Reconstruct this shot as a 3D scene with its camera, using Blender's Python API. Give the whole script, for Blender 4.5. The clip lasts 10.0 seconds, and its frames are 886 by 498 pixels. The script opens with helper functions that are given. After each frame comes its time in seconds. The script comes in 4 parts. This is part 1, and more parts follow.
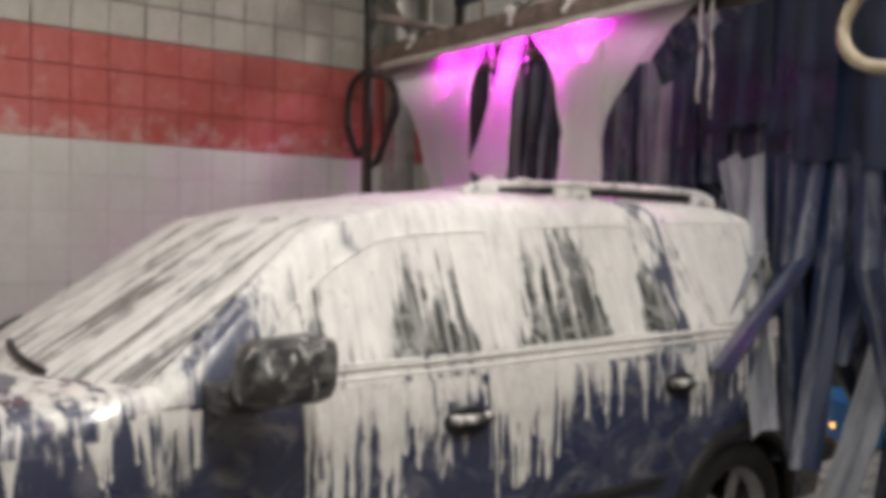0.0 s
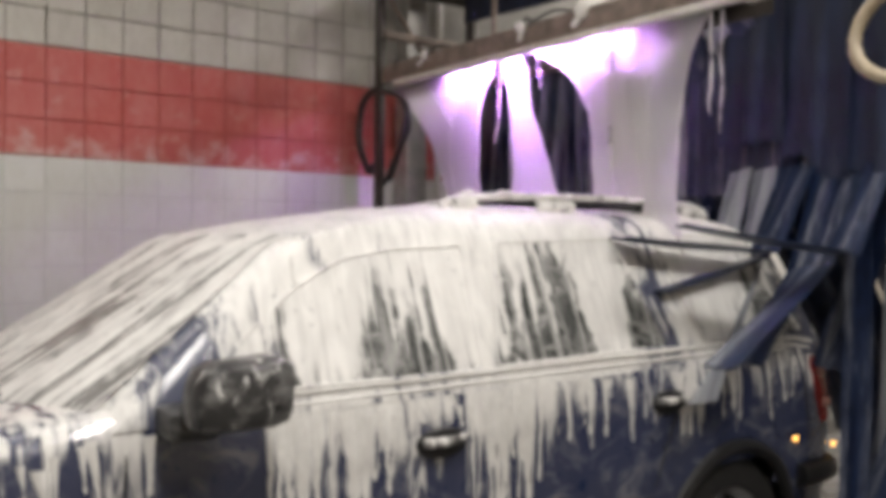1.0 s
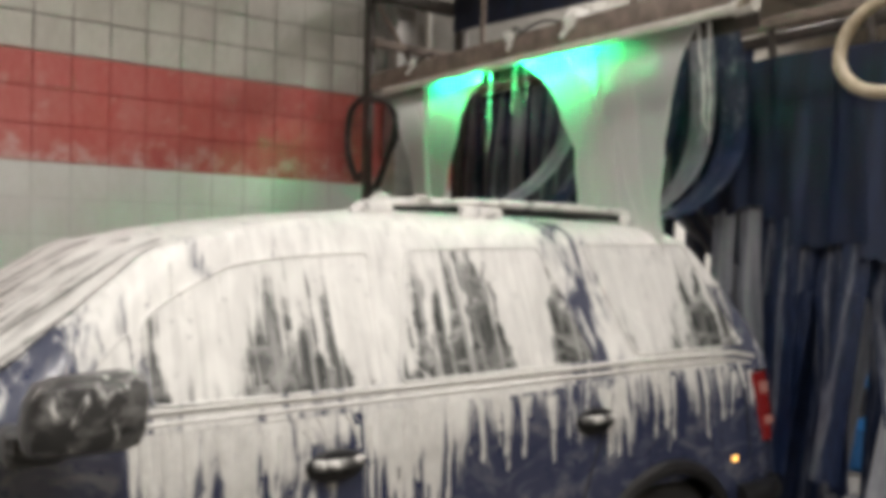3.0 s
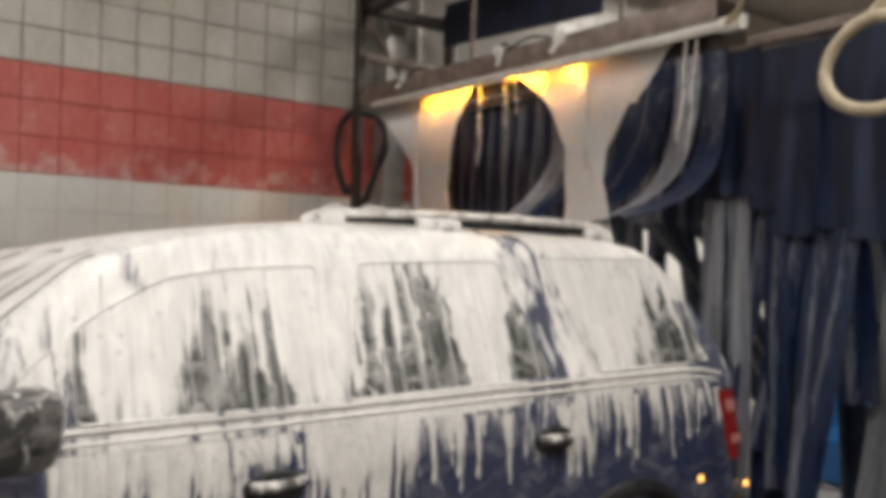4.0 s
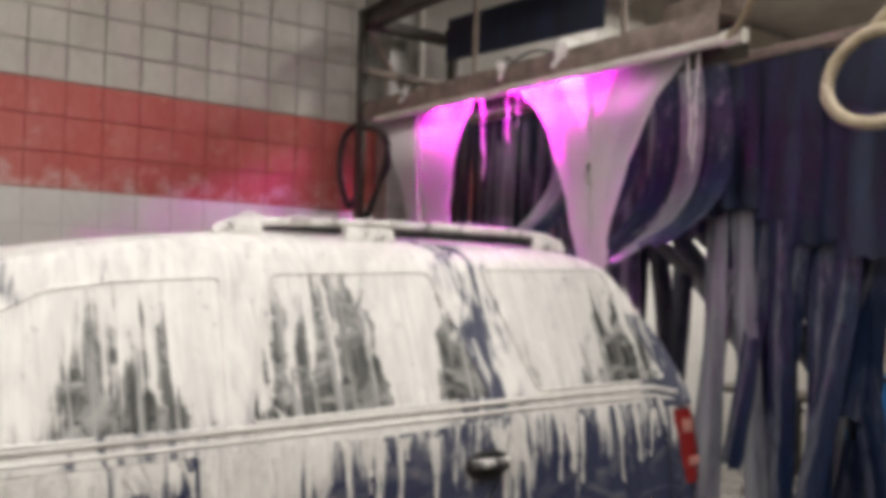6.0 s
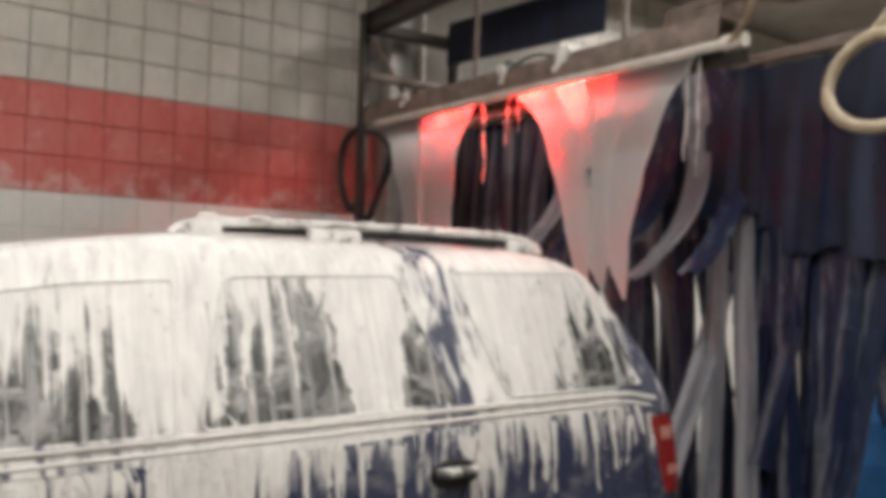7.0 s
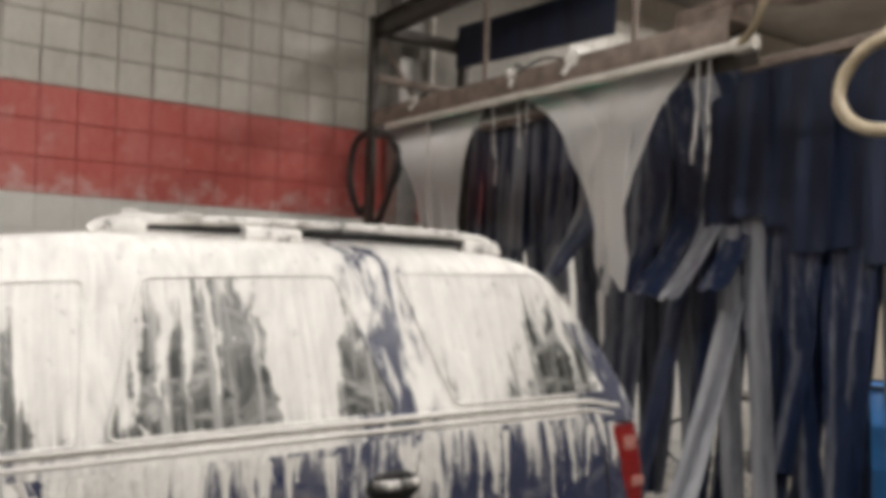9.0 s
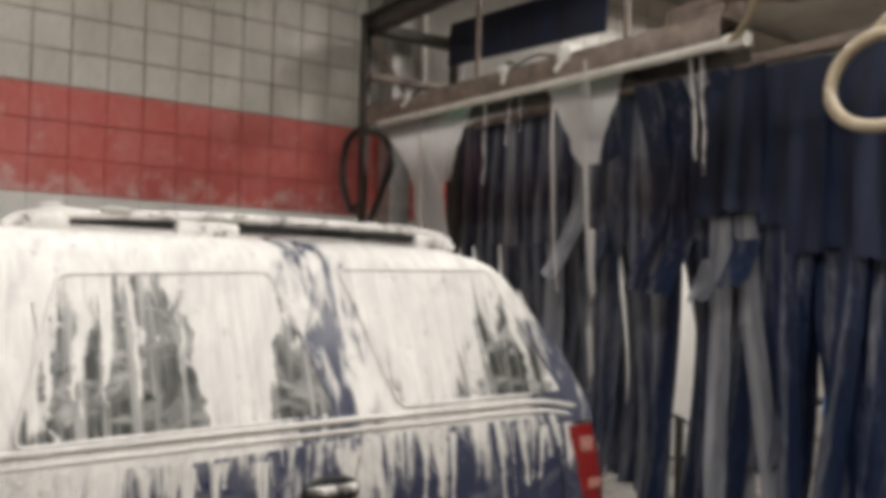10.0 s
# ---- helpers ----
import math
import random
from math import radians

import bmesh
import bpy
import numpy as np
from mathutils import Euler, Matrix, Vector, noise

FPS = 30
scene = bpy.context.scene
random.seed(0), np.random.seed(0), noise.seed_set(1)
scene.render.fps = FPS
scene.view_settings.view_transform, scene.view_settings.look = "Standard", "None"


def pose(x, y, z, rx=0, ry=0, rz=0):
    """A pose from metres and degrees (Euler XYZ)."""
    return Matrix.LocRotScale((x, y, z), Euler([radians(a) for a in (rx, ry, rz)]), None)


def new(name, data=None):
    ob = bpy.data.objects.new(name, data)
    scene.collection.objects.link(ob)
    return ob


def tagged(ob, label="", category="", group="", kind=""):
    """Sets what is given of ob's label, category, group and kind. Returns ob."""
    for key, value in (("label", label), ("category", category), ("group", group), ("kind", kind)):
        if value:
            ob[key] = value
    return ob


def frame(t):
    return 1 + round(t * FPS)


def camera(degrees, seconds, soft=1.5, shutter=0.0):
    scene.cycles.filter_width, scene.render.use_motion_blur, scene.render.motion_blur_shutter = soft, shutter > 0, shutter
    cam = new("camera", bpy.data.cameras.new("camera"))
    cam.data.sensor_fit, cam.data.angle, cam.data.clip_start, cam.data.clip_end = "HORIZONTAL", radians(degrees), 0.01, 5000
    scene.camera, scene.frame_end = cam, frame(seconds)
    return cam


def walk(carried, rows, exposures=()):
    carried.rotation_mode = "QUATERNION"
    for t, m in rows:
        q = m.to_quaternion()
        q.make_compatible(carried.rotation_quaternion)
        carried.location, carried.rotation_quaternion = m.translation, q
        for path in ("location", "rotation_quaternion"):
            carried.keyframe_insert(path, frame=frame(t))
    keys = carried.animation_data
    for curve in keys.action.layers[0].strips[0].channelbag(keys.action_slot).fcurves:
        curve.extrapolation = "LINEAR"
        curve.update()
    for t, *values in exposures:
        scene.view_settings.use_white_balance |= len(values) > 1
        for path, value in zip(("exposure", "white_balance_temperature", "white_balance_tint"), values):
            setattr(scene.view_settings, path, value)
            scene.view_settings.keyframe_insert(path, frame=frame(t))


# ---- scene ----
cam = camera(56.5, 10.0, soft=6.2)
EYE = 1.55
# seconds, pitch, lean, yaw: a held camera that only turns a little
LOOKS = [
    (0.0, -1.60, -1.28, -35.21), (0.5, -0.92, -0.79, -34.84), (1.0, -0.53, -0.69, -34.35),
    (1.5, -0.63, -0.84, -34.19), (2.0, -0.52, -0.96, -34.52), (2.5, -0.32, -1.06, -34.83),
    (4.0, 1.06, -1.49, -36.03), (4.5, 1.37, -1.47, -36.08), (5.0, 1.56, -1.42, -35.98),
    (5.5, 1.79, -1.42, -35.87), (7.0, 2.27, -1.47, -35.77), (7.5, 2.23, -1.48, -35.50),
    (8.0, 2.23, -1.51, -35.20), (8.5, 2.39, -1.57, -35.10), (9.0, 2.46, -1.56, -35.14),
    (9.5, 2.48, -1.33, -35.20), (10.0, 2.29, -1.33, -35.62),
]
walk(cam, [(t, pose(0, 0, EYE, 90 + p, r, y)) for t, p, r, y in LOOKS],
     exposures=[(0.0, -0.06), (1.0, 0.05), (2.5, 0.05), (4.0, 0.02), (5.0, 0.0), (10.0, 0.0)])

# ---- light ----
world = bpy.data.worlds.new("world")
scene.world = world
world.use_nodes = True
world.node_tree.nodes["Background"].inputs[0].default_value = (0.5, 0.5, 0.55, 1)
world.node_tree.nodes["Background"].inputs[1].default_value = 0.08


def overhead_light(x, y, z, long_x, long_y, watts, colour=(1.0, 0.95, 0.90)):
    data = bpy.data.lights.new("overhead_area_light", "AREA")
    data.shape, data.size, data.size_y, data.energy, data.color = "RECTANGLE", long_x, long_y, watts, colour
    ob = new("overhead_area_light", data)
    ob.matrix_world = pose(x, y, z)
    return ob


# Unseen overhead lamps; some only added to brighten upper wall, gantry and far end.
LAMPS = [(0.5, 0.5, 3.7, 0.22, 1.5, 76), (2.6, 0.1, 3.7, 1.5, 0.22, 60), (0.2, 3.3, 4.1, 1.5, 0.22, 25), (-2.2, 2.6, 4.0, 1.5, 0.22, 28), (3.5, 2.2, 4.1, 0.22, 1.5, 26), (6.0, 3.6, 3.9, 1.5, 0.22, 150)]
for lamp_row in LAMPS:
    overhead_light(*lamp_row)


# ---- materials ----
def material(name):
    m = bpy.data.materials.new(name)
    m.use_nodes = True
    nt = m.node_tree
    return m, nt, nt.nodes["Principled BSDF"]


def node(nt, kind, **values):
    n = nt.nodes.new(kind)
    for k, v in values.items():
        n.inputs[k].default_value = v
    return n


def coords(nt, scale=(1, 1, 1), out="Object"):
    tc = nt.nodes.new("ShaderNodeTexCoord")
    mp = nt.nodes.new("ShaderNodeMapping")
    mp.inputs["Scale"].default_value = scale
    nt.links.new(tc.outputs[out], mp.inputs[0])
    return mp.outputs[0]


def noise_of(nt, scale=(1, 1, 1), size=5.0, detail=5.0, rough=0.55, distort=0.0, out="Object"):
    n = node(nt, "ShaderNodeTexNoise", Scale=size, Detail=detail, Roughness=rough, Distortion=distort)
    nt.links.new(coords(nt, scale, out), n.inputs["Vector"])
    return n.outputs["Fac"]


def ramp(nt, fac, stops):
    r = nt.nodes.new("ShaderNodeValToRGB")
    els = r.color_ramp.elements
    while len(els) < len(stops):
        els.new(0.5)
    for e, (p, c) in zip(els, stops):
        e.position = p
        e.color = (c, c, c, 1) if isinstance(c, (int, float)) else (*c, 1)
    nt.links.new(fac, r.inputs[0])
    return r.outputs[0]


def mix(nt, fac, a, b):
    m = nt.nodes.new("ShaderNodeMix")
    m.data_type = "RGBA"
    for value, i in ((fac, 0), (a, 6), (b, 7)):
        if isinstance(value, (int, float)):
            m.inputs[i].default_value = value
        elif isinstance(value, tuple):
            m.inputs[i].default_value = (*value, 1)
        else:
            nt.links.new(value, m.inputs[i])
    return m.outputs[2]


def calc(nt, op, a, b=0.0, clamp=False):
    m = nt.nodes.new("ShaderNodeMath")
    m.operation, m.use_clamp = op, clamp
    for i, v in enumerate((a, b)):
        if isinstance(v, (int, float)):
            m.inputs[i].default_value = v
        else:
            nt.links.new(v, m.inputs[i])
    return m.outputs[0]


def bump(nt, bsdf, height, strength=0.3, distance=0.01):
    b = node(nt, "ShaderNodeBump", Strength=strength, Distance=distance)
    nt.links.new(height, b.inputs["Height"])
    nt.links.new(b.outputs[0], bsdf.inputs["Normal"])


def plain(name, dark, light, rough=0.5, metal=0.0, size=8.0, relief=0.15, stretch=(1, 1, 1), rough2=None):
    """A worn surface between two colours, with stains at a large and grain at a small scale."""
    m, nt, b = material(name)
    big = noise_of(nt, stretch, size, 6, 0.6)
    small = noise_of(nt, stretch, size * 9, 4, 0.6)
    f = calc(nt, "ADD", calc(nt, "MULTIPLY", big, 0.7), calc(nt, "MULTIPLY", small, 0.3))
    nt.links.new(ramp(nt, f, [(0.36, dark), (0.64, light)]), b.inputs["Base Color"])
    nt.links.new(ramp(nt, big, [(0.3, rough), (0.7, rough if rough2 is None else rough2)]), b.inputs["Roughness"])
    b.inputs["Metallic"].default_value = metal
    bump(nt, b, small, relief, 0.004)
    return m


def tile_material(name, colour_a, colour_b, dirt, amount, rough=0.28, scuff=None):
    """Glazed tile: each one a little different, streaked with grime."""
    m, nt, b = material(name)
    info = nt.nodes.new("ShaderNodeObjectInfo")
    geo = nt.nodes.new("ShaderNodeNewGeometry")
    r = calc(nt, "FRACT", calc(nt, "ADD", info.outputs["Random"], geo.outputs["Random Per Island"]))
    base = mix(nt, r, colour_a, colour_b)
    geo2 = nt.nodes.new("ShaderNodeMapping")
    geo2.inputs["Scale"].default_value = (2.2, 1, 0.9)
    nt.links.new(geo.outputs["Position"], geo2.inputs[0])
    n = node(nt, "ShaderNodeTexNoise", Scale=2.0, Detail=8.0, Roughness=0.65)
    nt.links.new(geo2.outputs[0], n.inputs["Vector"])
    n2 = node(nt, "ShaderNodeTexNoise", Scale=17.0, Detail=5.0, Roughness=0.6)
    nt.links.new(geo2.outputs[0], n2.inputs["Vector"])
    f = calc(nt, "ADD", calc(nt, "MULTIPLY", n.outputs["Fac"], 0.65), calc(nt, "MULTIPLY", n2.outputs["Fac"], 0.35))
    f = ramp(nt, f, [(0.42, 0.0), (0.66, amount)])
    colour = mix(nt, f, base, dirt)
    if scuff:
        sep = nt.nodes.new("ShaderNodeSeparateXYZ")
        nt.links.new(geo.outputs["Position"], sep.inputs[0])
        n3 = node(nt, "ShaderNodeTexNoise", Scale=9.0, Detail=6.0, Roughness=0.7)
        nt.links.new(geo.outputs["Position"], n3.inputs["Vector"])
        low = calc(nt, "MULTIPLY", calc(nt, "SUBTRACT", 2.17, sep.outputs[2]), 1.1, True)
        colour = mix(nt, ramp(nt, calc(nt, "ADD", n3.outputs["Fac"], low), [(0.58, 0.0), (0.76, 0.75)]), colour, scuff)
    nt.links.new(colour, b.inputs["Base Color"])
    nt.links.new(ramp(nt, n2.outputs["Fac"], [(0.3, rough), (0.7, rough + 0.25)]), b.inputs["Roughness"])
    bump(nt, b, n2.outputs["Fac"], 0.12, 0.003)
    return m


MAT_TILE = tile_material("white_glazed_tile", (0.54, 0.515, 0.46), (0.60, 0.575, 0.52), (0.40, 0.37, 0.32), 0.8)
MAT_TILE_LOW = tile_material("white_painted_tile", (0.70, 0.69, 0.66), (0.74, 0.73, 0.70), (0.58, 0.55, 0.50), 0.6)
MAT_RED = tile_material("red_painted_tile", (0.46, 0.075, 0.06), (0.50, 0.09, 0.075), (0.56, 0.20, 0.18), 0.75, 0.35, (0.60, 0.40, 0.37))
MAT_GROUT = plain("grey_grout", (0.22, 0.205, 0.18), (0.33, 0.31, 0.27), 0.85)
MAT_GROUT_RED = plain("red_grout", (0.36, 0.066, 0.055), (0.45, 0.09, 0.078), 0.7)
MAT_GROUT_LOW = plain("pale_grout", (0.56, 0.55, 0.52), (0.66, 0.65, 0.62), 0.8)
MAT_FLOOR = plain("wet_concrete", (0.07, 0.065, 0.06), (0.24, 0.23, 0.21), 0.08, size=2.5, rough2=0.45)
MAT_PLASTER = plain("beige_plaster", (0.42, 0.38, 0.31), (0.58, 0.53, 0.45), 0.75, size=2.0)
MAT_CEIL = plain("grey_ceiling", (0.22, 0.21, 0.19), (0.33, 0.31, 0.28), 0.8, size=2.0)
MAT_STEEL_DARK = plain("dark_steel", (0.030, 0.026, 0.024), (0.085, 0.072, 0.06), 0.4, 0.4, 14.0)
MAT_STEEL_RUST = plain("rusty_brown_steel", (0.12, 0.092, 0.076), (0.30, 0.24, 0.20), 0.5, 0.25, 12.0)
MAT_GALV = plain("galvanised_steel", (0.32, 0.31, 0.29), (0.52, 0.50, 0.47), 0.4, 0.5, 10.0)
MAT_PIPE = plain("white_plastic_pipe", (0.55, 0.52, 0.46), (0.78, 0.76, 0.70), 0.35, size=14.0)
MAT_HOSE = plain("beige_rubber_hose", (0.26, 0.21, 0.14), (0.44, 0.37, 0.26), 0.45, size=20.0)
MAT_HOSE_BLACK = plain("black_rubber_hose", (0.012, 0.012, 0.012), (0.04, 0.038, 0.036), 0.4, size=20.0)
MAT_BARREL = plain("blue_plastic", (0.02, 0.14, 0.40), (0.035, 0.21, 0.55), 0.35, size=6.0)
MAT_NAVY = plain("wet_navy_cloth", (0.0025, 0.005, 0.016), (0.008, 0.018, 0.055), 0.55, size=4.0, stretch=(3, 3, 0.5), relief=0.5)
MAT_BLACK = plain("black_plastic", (0.006, 0.006, 0.007), (0.018, 0.018, 0.019), 0.45, size=18.0)
MAT_RUBBER = plain("tyre_rubber", (0.008, 0.008, 0.008), (0.022, 0.021, 0.02), 0.7, size=20.0)
MAT_RIM = plain("alloy_rim", (0.35, 0.35, 0.36), (0.55, 0.55, 0.56), 0.3, 0.8, 12.0)
MAT_NOZZLE = plain("white_nozzle_plastic", (0.70, 0.68, 0.64), (0.85, 0.84, 0.80), 0.4, size=30.0)
MAT_FOAM_THICK = plain("white_soap_foam", (0.66, 0.65, 0.62), (0.84, 0.83, 0.80), 0.5, size=25.0, relief=0.5)


def soapy_cloth(name, low, high):
    """Navy felt carrying pale soap along its length."""
    m, nt, b = material(name)
    streak = noise_of(nt, (5, 5, 0.35), 3.0, 6, 0.6)
    fine = noise_of(nt, (30, 30, 4), 3.0, 4, 0.6)
    f = calc(nt, "ADD", calc(nt, "MULTIPLY", streak, 0.75), calc(nt, "MULTIPLY", fine, 0.25))
    wet = ramp(nt, f, [(low, 0.0), (high, 1.0)])
    navy = ramp(nt, fine, [(0.3, (0.004, 0.008, 0.024)), (0.7, (0.014, 0.028, 0.080))])
    nt.links.new(mix(nt, wet, navy, (0.36, 0.37, 0.40)), b.inputs["Base Color"])
    b.inputs["Roughness"].default_value = 0.38
    bump(nt, b, fine, 0.5, 0.004)
    return m


MAT_STRIP = soapy_cloth("navy_felt_strip", 0.52, 0.84)
MAT_STRIP_PALE = soapy_cloth("rinsed_felt_strip", 0.42, 0.76)
MAT_STRIP_SOAPY = soapy_cloth("soapy_felt_strip", 0.28, 0.60)


def film_material():
    """A falling sheet of soap: lets light through, with brighter threads."""
    m, nt, b = material("soap_film")
    n = noise_of(nt, (1, 9, 1.0), 3.0, 6, 0.6)
    nt.links.new(ramp(nt, n, [(0.3, (0.64, 0.62, 0.60)), (0.7, (0.80, 0.78, 0.75))]), b.inputs["Base Color"])
    b.inputs["Roughness"].default_value = 0.3
    tl = node(nt, "ShaderNodeBsdfTranslucent", Color=(0.93, 0.92, 0.91, 1))
    mx = node(nt, "ShaderNodeMixShader", Fac=0.68)
    nt.links.new(b.outputs[0], mx.inputs[1])
    nt.links.new(tl.outputs[0], mx.inputs[2])
    clear = nt.nodes.new("ShaderNodeBsdfTransparent")
    mx2 = node(nt, "ShaderNodeMixShader", Fac=0.12)
    nt.links.new(mx.outputs[0], mx2.inputs[1])
    nt.links.new(clear.outputs[0], mx2.inputs[2])
    nt.links.new(mx2.outputs[0], nt.nodes["Material Output"].inputs[0])
    bump(nt, b, n, 0.12, 0.01)
    return m


MAT_FILM = film_material()


def soaped(name, under, rough, z_line, spread, gaps=(), coat=0.0, metal=0.0, film=0.0, level=0.0, run=(24, 3, 1.1), broad=(5, 2, 0.7), swirl=0.0, calm=1.0, deep=None, veil=0.0):
    """Paint or glass under soap foam that runs down in streaks: full above z_line, broken below; gaps: (x, half width, depth) where the streaks are thin."""
    m, nt, b = material(name)
    tc = nt.nodes.new("ShaderNodeTexCoord")
    sep = nt.nodes.new("ShaderNodeSeparateXYZ")
    nt.links.new(tc.outputs["Object"], sep.inputs[0])
    x, y, z = sep.outputs
    streak = noise_of(nt, run, 1.0, 3, 0.5, 0.7)
    wide = noise_of(nt, broad, 1.7, 3, 0.5, 0.3)
    fine = noise_of(nt, tuple(v * 2.3 for v in run), 1.0, 3, 0.55, 0.9)
    blot = noise_of(nt, (7, 7, 4), 1.0, 5, 0.65, 1.2)
    spots = noise_of(nt, (1, 1, 1), 30, 3, 0.5)
    height = calc(nt, "DIVIDE", calc(nt, "SUBTRACT", z, z_line), spread)
    rough_sum = calc(nt, "MULTIPLY", calc(nt, "SUBTRACT", streak, 0.5), 3.8)
    for n_, weight in ((wide, 1.2), (fine, 3.4), (blot, 2.2)):
        rough_sum = calc(nt, "ADD", rough_sum, calc(nt, "MULTIPLY", calc(nt, "SUBTRACT", n_, 0.5), weight))
    open_here, bare = calm, 0.0
    if veil:
        x = calc(nt, "ADD", x, calc(nt, "MULTIPLY", calc(nt, "SUBTRACT", noise_of(nt, (4, 2, 7), 1.0, 4, 0.6), 0.5), 0.16))
    for gx, half, depth in gaps:
        d = calc(nt, "DIVIDE", calc(nt, "ABSOLUTE", calc(nt, "SUBTRACT", x, gx)), half)
        mask = calc(nt, "SMOOTH_MIN", calc(nt, "MULTIPLY", calc(nt, "SUBTRACT", 1.0, d, True), 1.5), 1.0)
        bare = calc(nt, "MAXIMUM", bare, calc(nt, "MULTIPLY", mask, depth))
        if calm < 1.0:
            open_here = calc(nt, "ADD", open_here, calc(nt, "MULTIPLY", mask, 1.0), True)
    f = calc(nt, "SUBTRACT", height, bare)
    f = calc(nt, "ADD", f, calc(nt, "MULTIPLY", rough_sum, open_here))
    f = calc(nt, "ADD", f, 0.5 + level)
    cover = ramp(nt, f, [(0.06, film), (0.36, 0.26 + film * 0.6), (0.62, 0.72), (1.0, 1.0)])
    if swirl:
        sw = noise_of(nt, (2.2, 2, 3.2), 1.6, 6, 0.62, 2.2)
        cover = calc(nt, "MAXIMUM", cover, ramp(nt, sw, [(0.46, 0.0), (0.56, swirl * 0.5), (0.66, swirl)]))
    if veil:
        thin = noise_of(nt, (38, 3, 1.6), 1.0, 4, 0.6, 0.6)
        cover = calc(nt, "MAXIMUM", cover, ramp(nt, thin, [(0.44, 0.0), (0.56, veil * 0.5), (0.68, veil)]))
    cover = calc(nt, "SUBTRACT", cover, ramp(nt, spots, [(0.66, 0.0), (0.74, 0.36)]), True)
    foam = ramp(nt, calc(nt, "ADD", calc(nt, "MULTIPLY", fine, 0.5), calc(nt, "MULTIPLY", blot, 0.5)), [(0.32, (0.60, 0.59, 0.57)), (0.62, (0.86, 0.85, 0.82))])
    if deep:
        under = mix(nt, ramp(nt, noise_of(nt, (5, 3, 6), 1.0, 4, 0.6, 1.5), [(0.42, 0.0), (0.62, 1.0)]), under, deep)
    nt.links.new(mix(nt, cover, under, foam), b.inputs["Base Color"])
    nt.links.new(mix(nt, cover, (rough,) * 3, (0.48,) * 3), b.inputs["Roughness"])
    b.inputs["Metallic"].default_value = metal
    b.inputs["Coat Weight"].default_value = coat
    b.inputs["Coat Roughness"].default_value = 0.08
    bump(nt, b, calc(nt, "ADD", calc(nt, "MULTIPLY", cover, 0.75), calc(nt, "ADD", calc(nt, "MULTIPLY", fine, 0.10), calc(nt, "MULTIPLY", blot, 0.25))), 0.6, 0.009)
    return m


NAVY_PAINT = (0.008, 0.018, 0.072)
MAT_PAINT = soaped("soaped_blue_paint", NAVY_PAINT, 0.18, 0.91, 0.20, gaps=((0.84, 0.22, 2.6), (0.25, 0.7, 0.8), (1.57, 0.14, 0.4), (2.35, 0.5, 0.9), (3.2, 0.7, 1.1)), coat=0.6, film=0.04, run=(12, 3, 1.7), swirl=0.20)
MAT_CABIN = soaped("foam_covered_blue_paint", NAVY_PAINT, 0.18, 1.25, 0.6, gaps=((0.80, 0.17, 1.5), (1.20, 0.75, 0.18), (2.62, 0.19, 1.15), (3.55, 0.25, 1.3)), coat=0.0, film=0.12, level=0.8, calm=0.14, run=(13, 4, 2.2))
MAT_GLASS = soaped("soaped_window", (0.016, 0.021, 0.019), 0.2, 1.14, 0.16, gaps=((1.06, 0.05, 1.4), (1.36, 0.06, 1.2), (1.43, 0.07, 1.6), (1.52, 0.05, 1.7), (1.60, 0.03, 1.3), (1.82, 0.05, 1.2), (1.905, 0.035, 2.4), (1.97, 0.04, 2.2), (2.04, 0.05, 2.5), (2.12, 0.06, 2.9), (2.17, 0.04, 2.4), (2.21, 0.035, 1.9), (2.49, 0.045, 2.9), (2.55, 0.05, 2.2), (2.62, 0.05, 1.7), (2.79, 0.08, 0.4), (3.10, 0.04, 0.7), (3.24, 0.10, 1.8), (3.32, 0.05, 2.5), (3.41, 0.05, 2.6)), film=0.05, level=0.15, run=(30, 3, 0.5), broad=(9, 2, 0.7), calm=0.36, swirl=0.50, deep=(0.024, 0.029, 0.026), veil=0.6)
MAT_SCREEN = soaped("soaped_windscreen", (0.05, 0.05, 0.048), 0.06, 1.3, 1.2, film=0.30, level=0.42, run=(1.0, 16, 1.0), broad=(0.5, 5, 0.5))
MAT_MIRROR = soaped("soaped_black_mirror", (0.014, 0.014, 0.015), 0.4, 1.34, 0.5, film=0.03, level=-0.55, run=(12, 12, 5), swirl=0.25)
MAT_GRIP = soaped("soaped_grip", (0.02, 0.02, 0.02), 0.4, 0.965, 0.05, film=0.08, level=0.0, run=(14, 3, 4))
MAT_RAIL = soaped("soaped_roof_rail", (0.02, 0.02, 0.02), 0.4, 1.70, 0.2, film=0.10, level=0.55, run=(9, 9, 9))


def lens_material(name, colour, glow=0.0):
    m, nt, b = material(name)
    n = noise_of(nt, (3, 3, 14), 6, 4)
    nt.links.new(ramp(nt, n, [(0.35, tuple(c * 0.6 for c in colour)), (0.65, colour)]), b.inputs["Base Color"])
    b.inputs["Roughness"].default_value = 0.12
    if glow:
        b.inputs["Emission Color"].default_value = (*colour, 1)
        b.inputs["Emission Strength"].default_value = glow
    return m


MAT_RED_LENS = lens_material("red_lamp_lens", (0.30, 0.02, 0.02))
MAT_CLEAR_LENS = lens_material("clear_lamp_lens", (0.60, 0.28, 0.24))
# no lamp: the glow stands in for light caught by the amber reflectors
MAT_AMBER = lens_material("glowing_amber_reflector", (1.0, 0.50, 0.12), 3.0)


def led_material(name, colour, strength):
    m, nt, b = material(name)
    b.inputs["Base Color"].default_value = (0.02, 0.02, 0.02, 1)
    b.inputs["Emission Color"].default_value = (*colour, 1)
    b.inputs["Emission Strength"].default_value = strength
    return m


